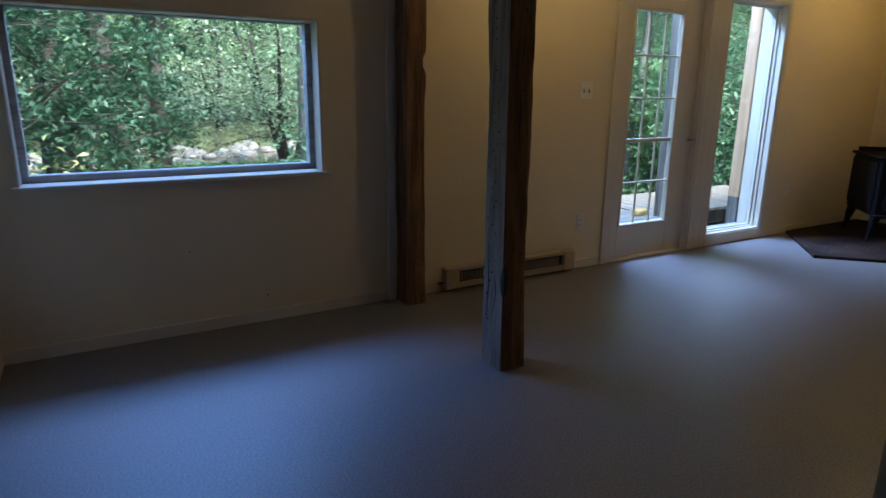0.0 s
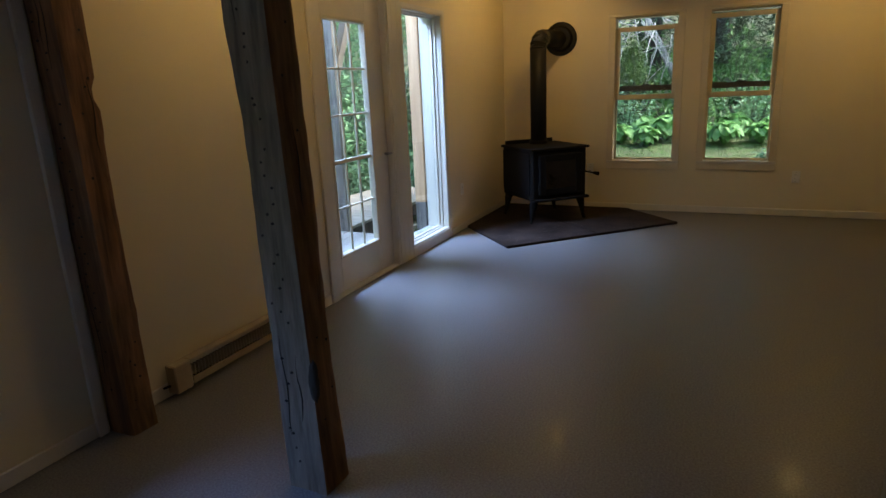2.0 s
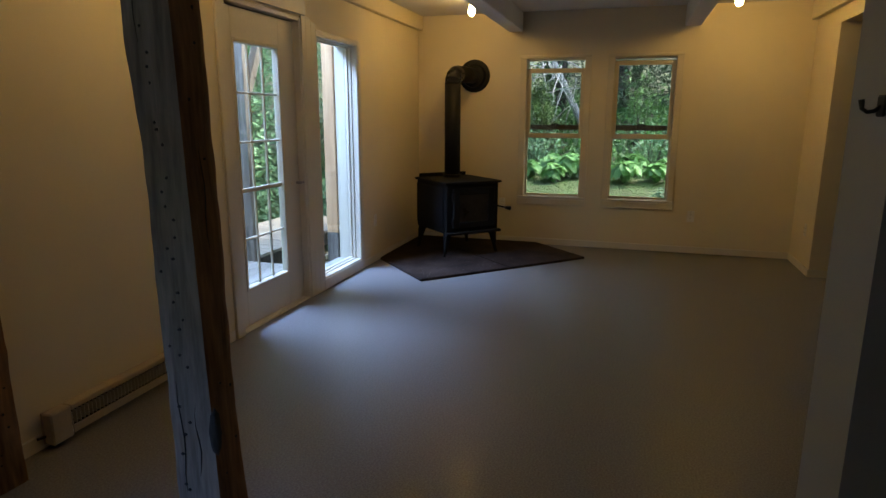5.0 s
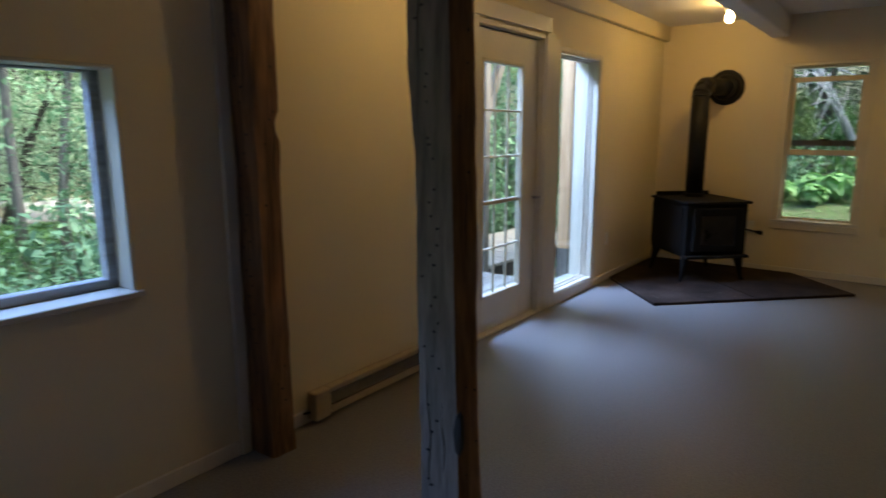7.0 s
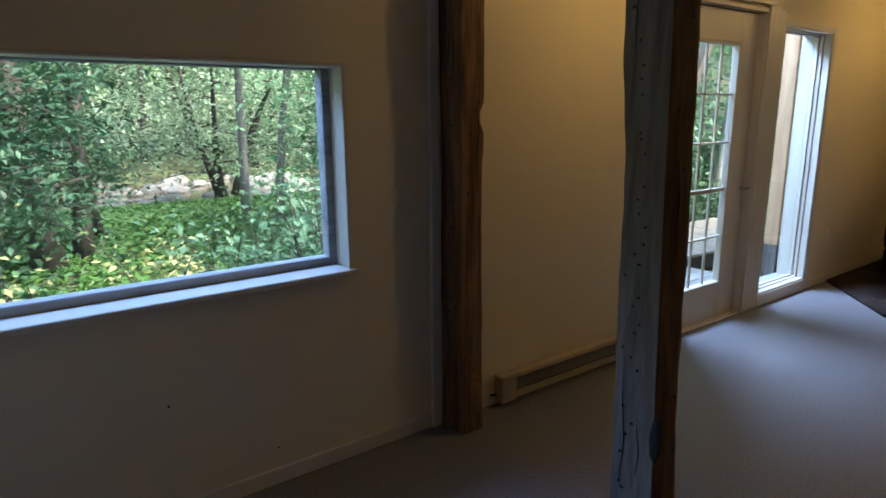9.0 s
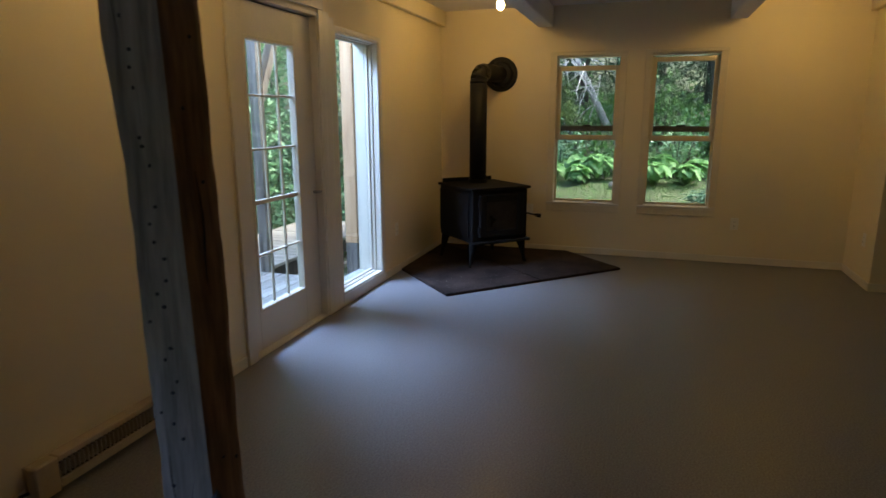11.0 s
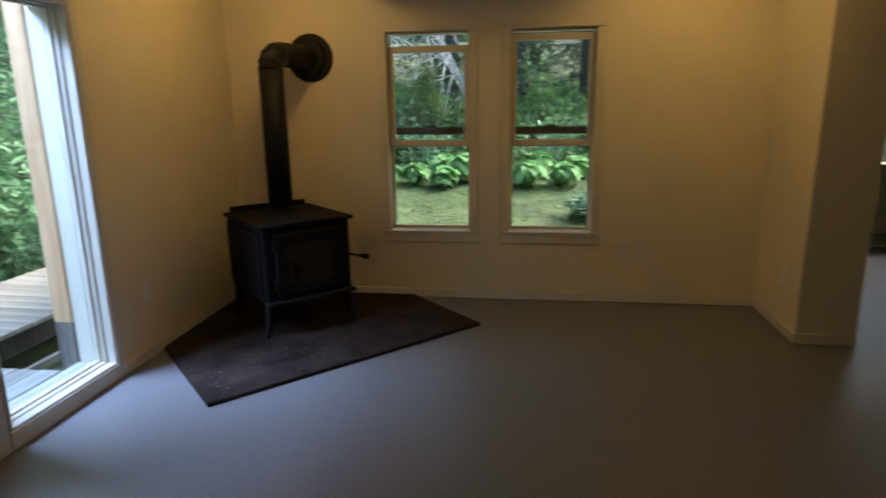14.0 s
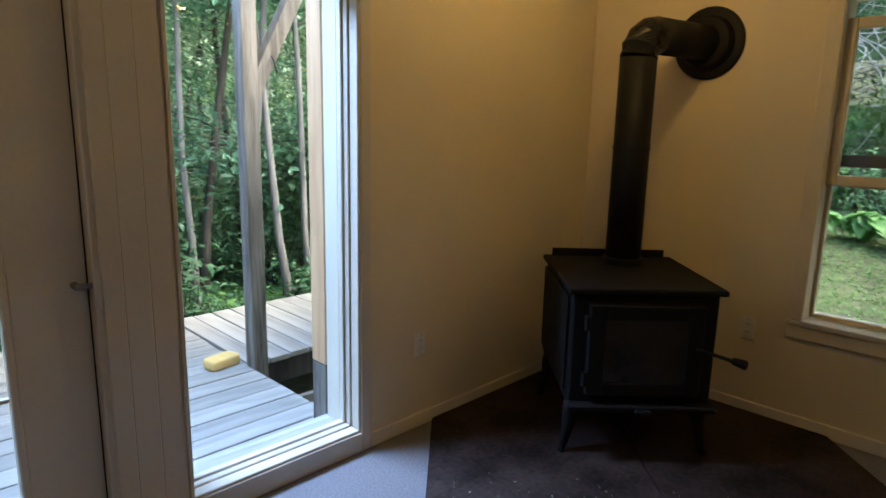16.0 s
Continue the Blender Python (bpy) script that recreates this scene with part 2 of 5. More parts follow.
def raw(name, verts, faces, mat, parent=None, label="", smooth=False):
    me = bpy.data.meshes.new(name)
    me.from_pydata(verts, [], faces)
    me.materials.append(mat)
    if smooth:
        me.shade_smooth()
    ob = new(name, me)
    if parent:
        ob.parent = parent
    if label:
        ob["label"] = label
    return ob


def box(x0, x1, y0, y1, z0, z1, bevel=0.0, bm=None, seg=1):
    bm = bm or bmesh.new()
    made = bmesh.ops.create_cube(bm, size=1, matrix=Matrix.LocRotScale(((x0 + x1) / 2, (y0 + y1) / 2, (z0 + z1) / 2), None, (abs(x1 - x0), abs(y1 - y0), abs(z1 - z0))))["verts"]
    if bevel:
        edges = list({e for v in made for e in v.link_edges})
        bmesh.ops.bevel(bm, geom=edges, offset=bevel, segments=seg, affect="EDGES", profile=0.5)
    return bm


def cyl(p0, p1, r0, r1=None, n=24, bm=None, bevel=0.0):
    bm = bm or bmesh.new()
    p0, p1 = Vector(p0), Vector(p1)
    d = p1 - p0
    m = Matrix.Translation((p0 + p1) / 2) @ d.to_track_quat("Z", "Y").to_matrix().to_4x4()
    vs = bmesh.ops.create_cone(bm, cap_ends=True, segments=n, radius1=r0, radius2=r0 if r1 is None else r1, depth=d.length, matrix=m)["verts"]
    if bevel:
        es = [e for e in {e for v in vs for e in v.link_edges} if any(len(f.verts) > 4 for f in e.link_faces)]
        bmesh.ops.bevel(bm, geom=es, offset=bevel, segments=2, affect="EDGES", profile=0.5)
    return bm


def lathe(profile, n=32, m=None):
    """Turns (radius, z) pairs round the z axis."""
    bm = bmesh.new()
    rings = []
    for r, z in profile:
        rings.append([bm.verts.new((r * math.cos(2 * math.pi * i / n), r * math.sin(2 * math.pi * i / n), z)) for i in range(n)])
    for a, b in zip(rings, rings[1:]):
        for i in range(n):
            bm.faces.new((a[i], a[(i + 1) % n], b[(i + 1) % n], b[i]))
    bm.faces.new(rings[0][::-1])
    bm.faces.new(rings[-1])
    if m:
        bm.transform(m)
    return bm


def tube_data(path, radii, n=7):
    """Verts and faces of a tapered tube along a polyline."""
    vs, fs = [], []
    up = Vector((0.3, 0.2, 1)).normalized()
    for k, (p, r) in enumerate(zip(path, radii)):
        d = (Vector(path[min(k + 1, len(path) - 1)]) - Vector(path[max(k - 1, 0)])).normalized()
        a = d.cross(up)
        a = a.normalized() if a.length > 1e-3 else d.orthogonal().normalized()
        b = d.cross(a)
        for i in range(n):
            t = 2 * math.pi * i / n
            vs.append(tuple(Vector(p) + r * (a * math.cos(t) + b * math.sin(t))))
    for k in range(len(path) - 1):
        for i in range(n):
            fs.append((k * n + i, k * n + (i + 1) % n, (k + 1) * n + (i + 1) % n, (k + 1) * n + i))
    fs.append(tuple(range(n))[::-1])
    fs.append(tuple(range((len(path) - 1) * n, len(path) * n)))
    return vs, fs


def tubes(name, runs, mat, parent=None, label="", n=7):
    vs, fs = [], []
    for path, radii in runs:
        v, f = tube_data(path, radii, n)
        k = len(vs)
        vs += v
        fs += [tuple(i + k for i in q) for q in f]
    return raw(name, vs, fs, mat, parent, label, True)


def wall(name, along, at, depth, a0, a1, z0, z1, holes, mat, label):
    """A wall with thickness. along 'x': it runs along x, its room face at y=at and its back at y=at+depth. holes: (a0, a1, z0, z1)."""
    us = sorted({a0, a1, *[h[0] for h in holes], *[h[1] for h in holes]})
    ws = sorted({z0, z1, *[h[2] for h in holes], *[h[3] for h in holes]})

    def solid(i, j):
        if not (0 <= i < len(us) - 1 and 0 <= j < len(ws) - 1):
            return False
        u, w = (us[i] + us[i + 1]) / 2, (ws[j] + ws[j + 1]) / 2
        return not any(h[0] < u < h[1] and h[2] < w < h[3] for h in holes)

    bm = bmesh.new()
    put = (lambda u, d, w: (u, at + d, w)) if along == "x" else (lambda u, d, w: (at + d, u, w))

    def quad(*ps):
        bm.faces.new([bm.verts.new(put(*p)) for p in ps])

    for i in range(len(us) - 1):
        for j in range(len(ws) - 1):
            if not solid(i, j):
                continue
            u, v, w, x = us[i], us[i + 1], ws[j], ws[j + 1]
            quad((u, 0, w), (v, 0, w), (v, 0, x), (u, 0, x))
            quad((u, depth, w), (u, depth, x), (v, depth, x), (v, depth, w))
            if not solid(i - 1, j):
                quad((u, 0, w), (u, 0, x), (u, depth, x), (u, depth, w))
            if not solid(i + 1, j):
                quad((v, 0, w), (v, depth, w), (v, depth, x), (v, 0, x))
            if not solid(i, j - 1):
                quad((u, 0, w), (u, depth, w), (v, depth, w), (v, 0, w))
            if not solid(i, j + 1):
                quad((u, 0, x), (v, 0, x), (v, depth, x), (u, depth, x))
    bmesh.ops.remove_doubles(bm, verts=bm.verts, dist=1e-5)
    return tagged(obj(name, bm, mat), label, "wall", kind="structure")


def empty(name, x, y, z, rz=0):
    e = new(name)
    e.empty_display_size = 0.1
    e.matrix_world = pose(x, y, z, 0, 0, rz)
    return e


# ---- the house ----
NORTH, EAST, TOP = 5.40, 8.46, 2.45
tagged(obj("floor", box(0.9, 10.8, -1.95, 5.42, -0.2, 0.0), FLOOR), "speckled grey painted floor with a dull sheen", "floor", kind="structure")
tagged(obj("ceiling", box(0.9, 10.8, -1.95, 5.65, TOP, TOP + 0.15), CEIL), "white painted flat ceiling", "ceiling", kind="structure")
wall("wall_north", "x", NORTH, 0.20, 1.16, EAST + 0.18, -0.2, TOP, [(1.33, 2.752, 0.805, 1.612), (4.94, 5.86, -0.001, 2.075), (6.07, 6.81, 0.085, 1.985)], WALL, "cream painted wall with a picture window and a glazed door")
wall("wall_east", "y", EAST, 0.18, 1.15, NORTH, -0.2, TOP, [(3.57, 4.20, 0.52, 1.977), (2.68, 3.30, 0.52, 1.977)], WALL, "cream painted wall with two sash windows")
wall("wall_west", "y", 1.16, -0.2, 0.3, NORTH + 0.2, -0.2, TOP, [], WALL_ENTRY, "white painted side wall")
wall("wall_entry_south", "x", 0.3, -0.2, 0.96, 3.27, -0.2, TOP, [], WALL_ENTRY, "white painted wall behind the entry")
wall("wall_partition", "y", 3.01, 0.26, 0.3, 2.64, -0.2, TOP, [], WALL_END_SHADED, "painted partition end with a coat hook, shade put into its grey colour")
wall("wall_south", "x", 1.45, -0.20, 3.27, 6.08, -0.2, TOP, [], WALL_SHADED, "cream wall behind the red cabinet, shade put into its colour")
wall("wall_pier", "x", 1.50, -0.35, 7.73, EAST, -0.2, TOP, [], WALL, "thick cream wall pier beside the opening")
wall("wall_header", "x", 1.50, -0.25, 6.08, 7.73, 2.15, TOP, [], WALL, "cream lintel over the opening to the back room")
wall("wall_back_east", "y", 10.50, 0.18, -1.85, 1.15, -0.2, TOP, [(-0.93, 0.10, 0.83, 1.75)], WALL, "cream end wall of the back room with a sliding window")
wall("wall_back_south", "x", -1.65, -0.2, 5.3, 10.5, -0.2, TOP, [], WALL, "cream side wall of the back room")
wall("wall_back_west", "y", 5.5, -0.2, -1.65, 1.25, -0.2, TOP, [], WALL, "cream inner wall of the back room")
wall("wall_back_north", "x", 1.15, 0.2, EAST, 10.68, -0.2, TOP, [], WALL, "cream wall of the back room")


def trim(name, bm, label, mat=TRIM):
    return tagged(obj(name, bm, mat), label, "trim", kind="structure")


def baseboard(x0, y0, x1, y1, side):
    """side: the unit step (sx, sy) from the wall into the room."""
    d, hgt = 0.013, 0.068
    sx, sy = side
    bm = box(min(x0, x1, x0 + sx * d, x1 + sx * d), max(x0, x1, x0 + sx * d, x1 + sx * d), min(y0, y1, y0 + sy * d, y1 + sy * d), max(y0, y1, y0 + sy * d, y1 + sy * d), 0.0, hgt, 0.004)
    tagged(obj("baseboard", bm, BASE), "white painted wooden baseboard along the wall", "baseboard", kind="structure")


baseboard(1.16, NORTH, 3.13, NORTH, (0, -1))
baseboard(3.32, NORTH, 4.86, NORTH, (0, -1))
baseboard(6.86, NORTH, EAST, NORTH, (0, -1))
baseboard(EAST, 1.50, EAST, NORTH - 0.013, (-1, 0))
baseboard(7.73, 1.50, EAST - 0.013, 1.50, (0, 1))
baseboard(7.73, 1.15, 7.73, 1.513, (-1, 0))
baseboard(3.27, 1.45, 6.08, 1.45, (0, 1))
baseboard(1.16, 0.3, 1.16, NORTH - 0.013, (1, 0))
baseboard(3.01, 0.3, 3.01, 2.64, (-1, 0))
trim("wall_plate_north", box(1.16, EAST, NORTH - 0.055, NORTH - 0.0, 2.30, TOP, 0.006), "cream boxed plate along the wall top", WALL)
trim("wall_plate_south", box(6.3, EAST, 1.50, 1.555, 2.27, TOP, 0.006), "cream boxed plate over the opening", WALL)
trim("wall_plate_joint", box(3.132, 3.180, NORTH - 0.022, NORTH, 0.0, 2.30, 0.003), "white corner strip beside the old post")


def ceiling_beam(y0, y1):
    tagged(obj("ceiling_beam", box(3.30, EAST, y0, y1, 2.255, TOP, 0.008), CEIL), "boxed white painted ceiling beam", "beam", group="ceiling beams", kind="structure")


ceiling_beam(4.24, 4.39)
ceiling_beam(2.50, 2.65)


def lamp_bulb(x, y, watts):
    e = tagged(empty("ceiling_bulb", x, y, TOP), "bare lit warm bulb in a white ceiling socket", "lamp", group="ceiling bulbs")
    part("socket", lathe([(0.055, -0.012), (0.055, 0.0)], 24), PLATE, e)
    part("holder", lathe([(0.030, -0.075), (0.034, -0.07), (0.036, -0.012)], 24), PLATE, e, smooth=True)
    bulb = part("bulb", lathe([(0.003, -0.180), (0.017, -0.175), (0.028, -0.162), (0.033, -0.143), (0.031, -0.122), (0.022, -0.098), (0.018, -0.075)], 24), BULB, e, "glowing warm white bulb", True)
    bulb.visible_shadow = False
    light = new("bulb_light", bpy.data.lights.new("bulb_light", "POINT"))
    light.data.energy, light.data.color, light.data.shadow_soft_size = watts, (1.0, 0.580, 0.112), 0.045
    light.location = (x, y, TOP - 0.142)
    return e


lamp_bulb(7.44, 4.54, 0.92)
lamp_bulb(7.52, 2.31, 1.02)
lamp_bulb(4.22, 4.62, 0.70)


# ---- windows and door ----
def pane(parent, x0, x1, y0, y1, z0, z1):
    p = part("pane", box(x0, x1, y0, y1, z0, z1), GLASS, parent, "clear glass pane")
    p.visible_shadow = False
    return p


def picture_window():
    w = tagged(empty("window_1", 2.04, NORTH + 0.1, 0.805), "wide fixed picture window with white jambs", "window", kind="structure")
    w.matrix_world = Matrix()
    x0, x1, z0, z1 = 1.33, 2.752, 0.805, 1.612
    part("window_sill", box(x0 - 0.02, x1 + 0.022, NORTH - 0.028, NORTH + 0.105, z0 - 0.006, z0 + 0.016, 0.004), TRIM, w, "white painted sill board")
    for nm, a in (("jamb", (x0, x0 + 0.014, NORTH - 0.006, NORTH + 0.105, z0 + 0.016, z1)), ("jamb", (x1 - 0.014, x1, NORTH - 0.006, NORTH + 0.105, z0 + 0.016, z1)), ("head_jamb", (x0 + 0.014, x1 - 0.014, NORTH - 0.006, NORTH + 0.105, z1 - 0.014, z1))):
        part(nm, box(*a, 0.003), TRIM, w)
    a, b = NORTH + 0.105, NORTH + 0.165
    for nm, q, mat in (("frame_side", (x0, x0 + 0.045, a, b, z0, z1), FRAME_WOOD), ("frame_side", (x1 - 0.045, x1, a, b, z0, z1), FRAME_WOOD), ("frame_bottom", (x0 + 0.045, x1 - 0.045, a, b, z0, z0 + 0.05), FRAME_WOOD), ("frame_top", (x0 + 0.045, x1 - 0.045, a, b, z1 - 0.02, z1), FRAME_WOOD)):
        part(nm, box(*q, 0.003), mat, w, "weathered grey wooden frame")
    pane(w, x0 + 0.04, x1 - 0.04, NORTH + 0.13, NORTH + 0.136, z0 + 0.045, z1 - 0.015)


picture_window()


def sash_window(name, y0, y1, drop, label):
    """Double-hung window in the east wall; drop: how far the upper sash is lowered."""
    w = tagged(empty(name, EAST, (y0 + y1) / 2, 0.5), label, "window", kind="structure")
    w.matrix_world = Matrix()
    z0, z1 = 0.52, 1.977
    for nm, q in (("casing_side", (EAST - 0.014, EAST + 0.03, y0 - 0.052, y0 + 0.014, z0 + 0.012, z1 + 0.002)), ("casing_side", (EAST - 0.014, EAST + 0.03, y1 - 0.014, y1 + 0.052, z0 + 0.012, z1 + 0.002)),
                  ("casing_head", (EAST - 0.016, EAST + 0.03, y0 - 0.056, y1 + 0.056, z1 + 0.002, z1 + 0.035)), ("window_sill", (EAST - 0.020, EAST + 0.10, y0 - 0.052, y1 + 0.052, z0 - 0.012, z0 + 0.012)),
                  ("apron", (EAST - 0.013, EAST - 0.0, y0 - 0.052, y1 + 0.052, z0 - 0.078, z0 - 0.012))):
        part(nm, box(*q, 0.004), SASH if nm != "window_sill" else TRIM, w)
    for nm, q in (("jamb", (EAST + 0.03, EAST + 0.17, y0, y0 + 0.014, z0 + 0.012, z1)), ("jamb", (EAST + 0.03, EAST + 0.17, y1 - 0.014, y1, z0 + 0.012, z1)), ("head_jamb", (EAST + 0.03, EAST + 0.17, y0, y1, z1 - 0.012, z1))):
        part(nm, box(*q, 0.002), SASH, w)

    def sash(nm, x, a, b, stile, rail_lo, rail_hi, lab):
        s = empty(nm, 0, 0, 0)
        s.parent = w
        s["label"] = lab
        u, v = y0 + 0.014, y1 - 0.014
        for k, q in (("stile", (x, x + 0.035, u, u + stile, a, b)), ("stile", (x, x + 0.035, v - stile, v, a, b)), ("rail", (x, x + 0.035, u + stile, v - stile, a, a + rail_lo)), ("rail", (x, x + 0.035, u + stile, v - stile, b - rail_hi, b))):
            part(k, box(*q, 0.003), SASH, s)
        pane(s, x + 0.015, x + 0.020, u + stile - 0.004, v - stile + 0.004, a + rail_lo - 0.004, b - rail_hi + 0.004)
        return s

    mid = 1.165
    sash("upper_sash", EAST + 0.055, mid + 0.0, z1 - 0.02 - drop, 0.040, 0.045, 0.045, "cream upper sash with one pane")
    sash("lower_sash", EAST + 0.095, z0 + 0.012, mid + 0.01, 0.016, 0.020, 0.018, "lower sash with a slim frame")
    part("screen_rail", box(EAST + 0.135, EAST + 0.155, y0 + 0.014, y1 - 0.014, 1.245, 1.300, 0.003), SCREEN, w, "dark outer screen rail")
    part("sash_lift", box(EAST + 0.125, EAST + 0.137, (y0 + y1) / 2 - 0.04, (y0 + y1) / 2 + 0.04, 1.296, 1.312, 0.003), DARK, w)
    return w


sash_window("window_2", 3.57, 4.20, 0.075, "cream sash window with its upper sash lowered a little")
sash_window("window_3", 2.68, 3.30, 0.01, "cream double-hung sash window, closed")


def back_window():
    w = tagged(empty("window_4", 0, 0, 0), "white sliding window of the back room", "window", kind="structure")
    x, y0, y1, z0, z1 = 10.50, -0.93, 0.10, 0.83, 1.75
    for nm, q in (("casing_side", (x - 0.012, x + 0.12, y0 - 0.03, y0 + 0.012, z0, z1)), ("casing_side", (x - 0.012, x + 0.12, y1 - 0.012, y1 + 0.03, z0, z1)), ("casing_head", (x - 0.012, x + 0.12, y0 - 0.03, y1 + 0.03, z1 - 0.01, z1 + 0.03)), ("window_sill", (x - 0.02, x + 0.12, y0 - 0.03, y1 + 0.03, z0 - 0.03, z0 + 0.008)),
                  ("slide_rail", (x + 0.06, x + 0.09, -0.10, -0.07, z0, z1)), ("slide_rail", (x + 0.06, x + 0.09, -0.035, -0.015, z0, z1))):
        part(nm, box(*q, 0.003), DARK if nm == "slide_rail" else TRIM, w)
    part("slide_rail", box(x + 0.05, x + 0.09, y0 + 0.012, y0 + 0.055, z0 + 0.008, z1 - 0.01, 0.003), DARK, w)
    pane(w, x + 0.07, x + 0.075, y0 + 0.01, y1 - 0.01, z0 + 0.005, z1 - 0.008)


back_window()


def glazed_door():
    d = tagged(empty("door_1", 0, 0, 0), "closed white glazed door with a five-row muntin grid", "door", kind="structure")
    ya, yb = NORTH + 0.045, NORTH + 0.09
    x0, x1, g0, g1, gz0, gz1 = 4.985, 5.825, 5.112, 5.605, 0.270, 1.828
    for nm, q in (("stile", (x0, g0 - 0.022, ya, yb, 0.012, 2.035)), ("stile", (g1 + 0.022, x1, ya, yb, 0.012, 2.035)), ("rail", (g0 - 0.022, g1 + 0.022, ya, yb, 0.012, gz0 - 0.022)), ("rail", (g0 - 0.022, g1 + 0.022, ya, yb, gz1 + 0.022, 2.035))):
        part(nm, box(*q, 0.002), TRIM, d)
    for nm, q in (("glazing_bead", (g0 - 0.022, g0, ya - 0.006, yb, gz0 - 0.022, gz1 + 0.022)), ("glazing_bead", (g1, g1 + 0.022, ya - 0.006, yb, gz0 - 0.022, gz1 + 0.022)), ("glazing_bead", (g0, g1, ya - 0.006, yb, gz0 - 0.022, gz0)), ("glazing_bead", (g0, g1, ya - 0.006, yb, gz1, gz1 + 0.022))):
        part(nm, box(*q, 0.005), TRIM, d)
    for z, hh in ((1.526, 0.007), (1.218, 0.007), (0.908, 0.014), (0.588, 0.007)):
        part("muntin", box(g0, g1, ya + 0.012, ya + 0.03, z - hh, z + hh, 0.003), TRIM, d)
    for x in (g0 + (g1 - g0) / 3, g0 + 2 * (g1 - g0) / 3):
        part("muntin", box(x - 0.006, x + 0.006, ya + 0.013, ya + 0.029, gz0, gz1, 0.002), TRIM, d)
    # Dark strips added to draw the shade in the door's top and side gaps.
    part("gap_shade", box(x0, x1 + 0.004, ya + 0.012, ya + 0.03, 2.034, 2.043), DARK, d, "dark strip standing in for the shaded gap over the door")
    part("gap_shade", box(x1 - 0.001, x1 + 0.006, ya + 0.006, ya + 0.03, 0.012, 2.034), DARK, d)
    pane(d, g0, g1, ya + 0.018, ya + 0.023, gz0, gz1)
    latch = part("latch", cyl((5.79, ya + 0.002, 0.90), (5.79, ya - 0.035, 0.90), 0.011, n=16, bevel=0.003), STEEL, d, "small worn metal latch")
    part("latch_lever", box(5.785, 5.862, ya - 0.042, ya - 0.030, 0.893, 0.909, 0.003), STEEL, d)
    part("filled_lock_hole", cyl((5.725, ya + 0.001, 0.90), (5.725, ya - 0.002, 0.90), 0.014, n=24), SASH, d, "filled old lock hole")
    for z in (0.25, 1.05, 1.85):
        part("hinge", cyl((4.982, ya - 0.004, z - 0.045), (4.982, ya - 0.004, z + 0.045), 0.007, n=12), STEEL, d)
    f = tagged(empty("door_frame", 0, 0, 0), "white door casing and jambs with a grooved side panel", "door frame", kind="structure")
    for nm, q in (("jamb", (4.945, 4.980, NORTH - 0.004, NORTH + 0.15, 0.0, 2.07)), ("jamb", (5.830, 5.858, NORTH - 0.004, NORTH + 0.15, 0.0, 2.07)), ("head_jamb", (4.98, 5.83, NORTH - 0.004, NORTH + 0.15, 2.042, 2.073)),
                  ("casing_side", (4.872, 4.958, NORTH - 0.020, NORTH - 0.0, 0.0, 2.085)), ("casing_head", (4.862, 5.905, NORTH - 0.022, NORTH - 0.0, 2.085, 2.19)),
                  ("panel_board", (5.850, 5.9085, NORTH - 0.014, NORTH, 0.0, 2.085)), ("panel_board", (5.9085, 5.9865, NORTH - 0.014, NORTH, 0.0, 2.085)), ("panel_board", (5.9865, 6.058, NORTH - 0.014, NORTH, 0.0, 2.06)), ("threshold", (4.98, 5.83, NORTH - 0.004, NORTH + 0.16, -0.004, 0.010))):
        part(nm, box(*q, 0.002 if nm == "panel_board" else 0.004), TRIM, f)


glazed_door()


def sidelight():
    w = tagged(empty("window_5", 0, 0, 0), "tall narrow fixed sidelight with white stepped jambs", "window", kind="structure")
    x0, x1, z0, z1 = 6.07, 6.81, 0.085, 1.985
    for ya, yb, t in ((NORTH - 0.008, NORTH + 0.045, 0.016), (NORTH + 0.045, NORTH + 0.075, 0.024), (NORTH + 0.075, NORTH + 0.105, 0.034)):
        for nm, q in (("jamb", (x0, x0 + t, ya, yb, z0, z1)), ("jamb", (x1 - t, x1, ya, yb, z0, z1)), ("window_sill", (x0 + t, x1 - t, ya, yb, z0, z0 + t)), ("head_jamb", (x0 + t, x1 - t, ya, yb, z1 - t, z1))):
            part(nm, box(*q, 0.003), TRIM, w)
    for nm, q in (("casing_side", (x1 - 0.004, x1 + 0.045, NORTH - 0.014, NORTH, 0.0, z1 + 0.03)), ("casing_bottom", (x0 - 0.01, x1 - 0.004, NORTH - 0.015, NORTH, 0.0, z0 + 0.004)), ("casing_head", (x0 - 0.01, x1 - 0.004, NORTH - 0.014, NORTH, z1 - 0.004, z1 + 0.03))):
        part(nm, box(*q, 0.003), TRIM, w)
    part("outer_sill", box(x0, x1, NORTH + 0.105, NORTH + 0.222, z0 - 0.03, z0 + 0.014, 0.004), FRAME_WOOD, w, "weathered grey outer sill board")
    for a in (x0, x1 - 0.034):
        part("outer_jamb", box(a, a + 0.034, NORTH + 0.105, NORTH + 0.198, z0 + 0.014, z1, 0.002), TRIM, w)
    pane(w, x0 + 0.030, x1 - 0.030, NORTH + 0.088, NORTH + 0.094, z0 + 0.030, z1 - 0.030)


sidelight()


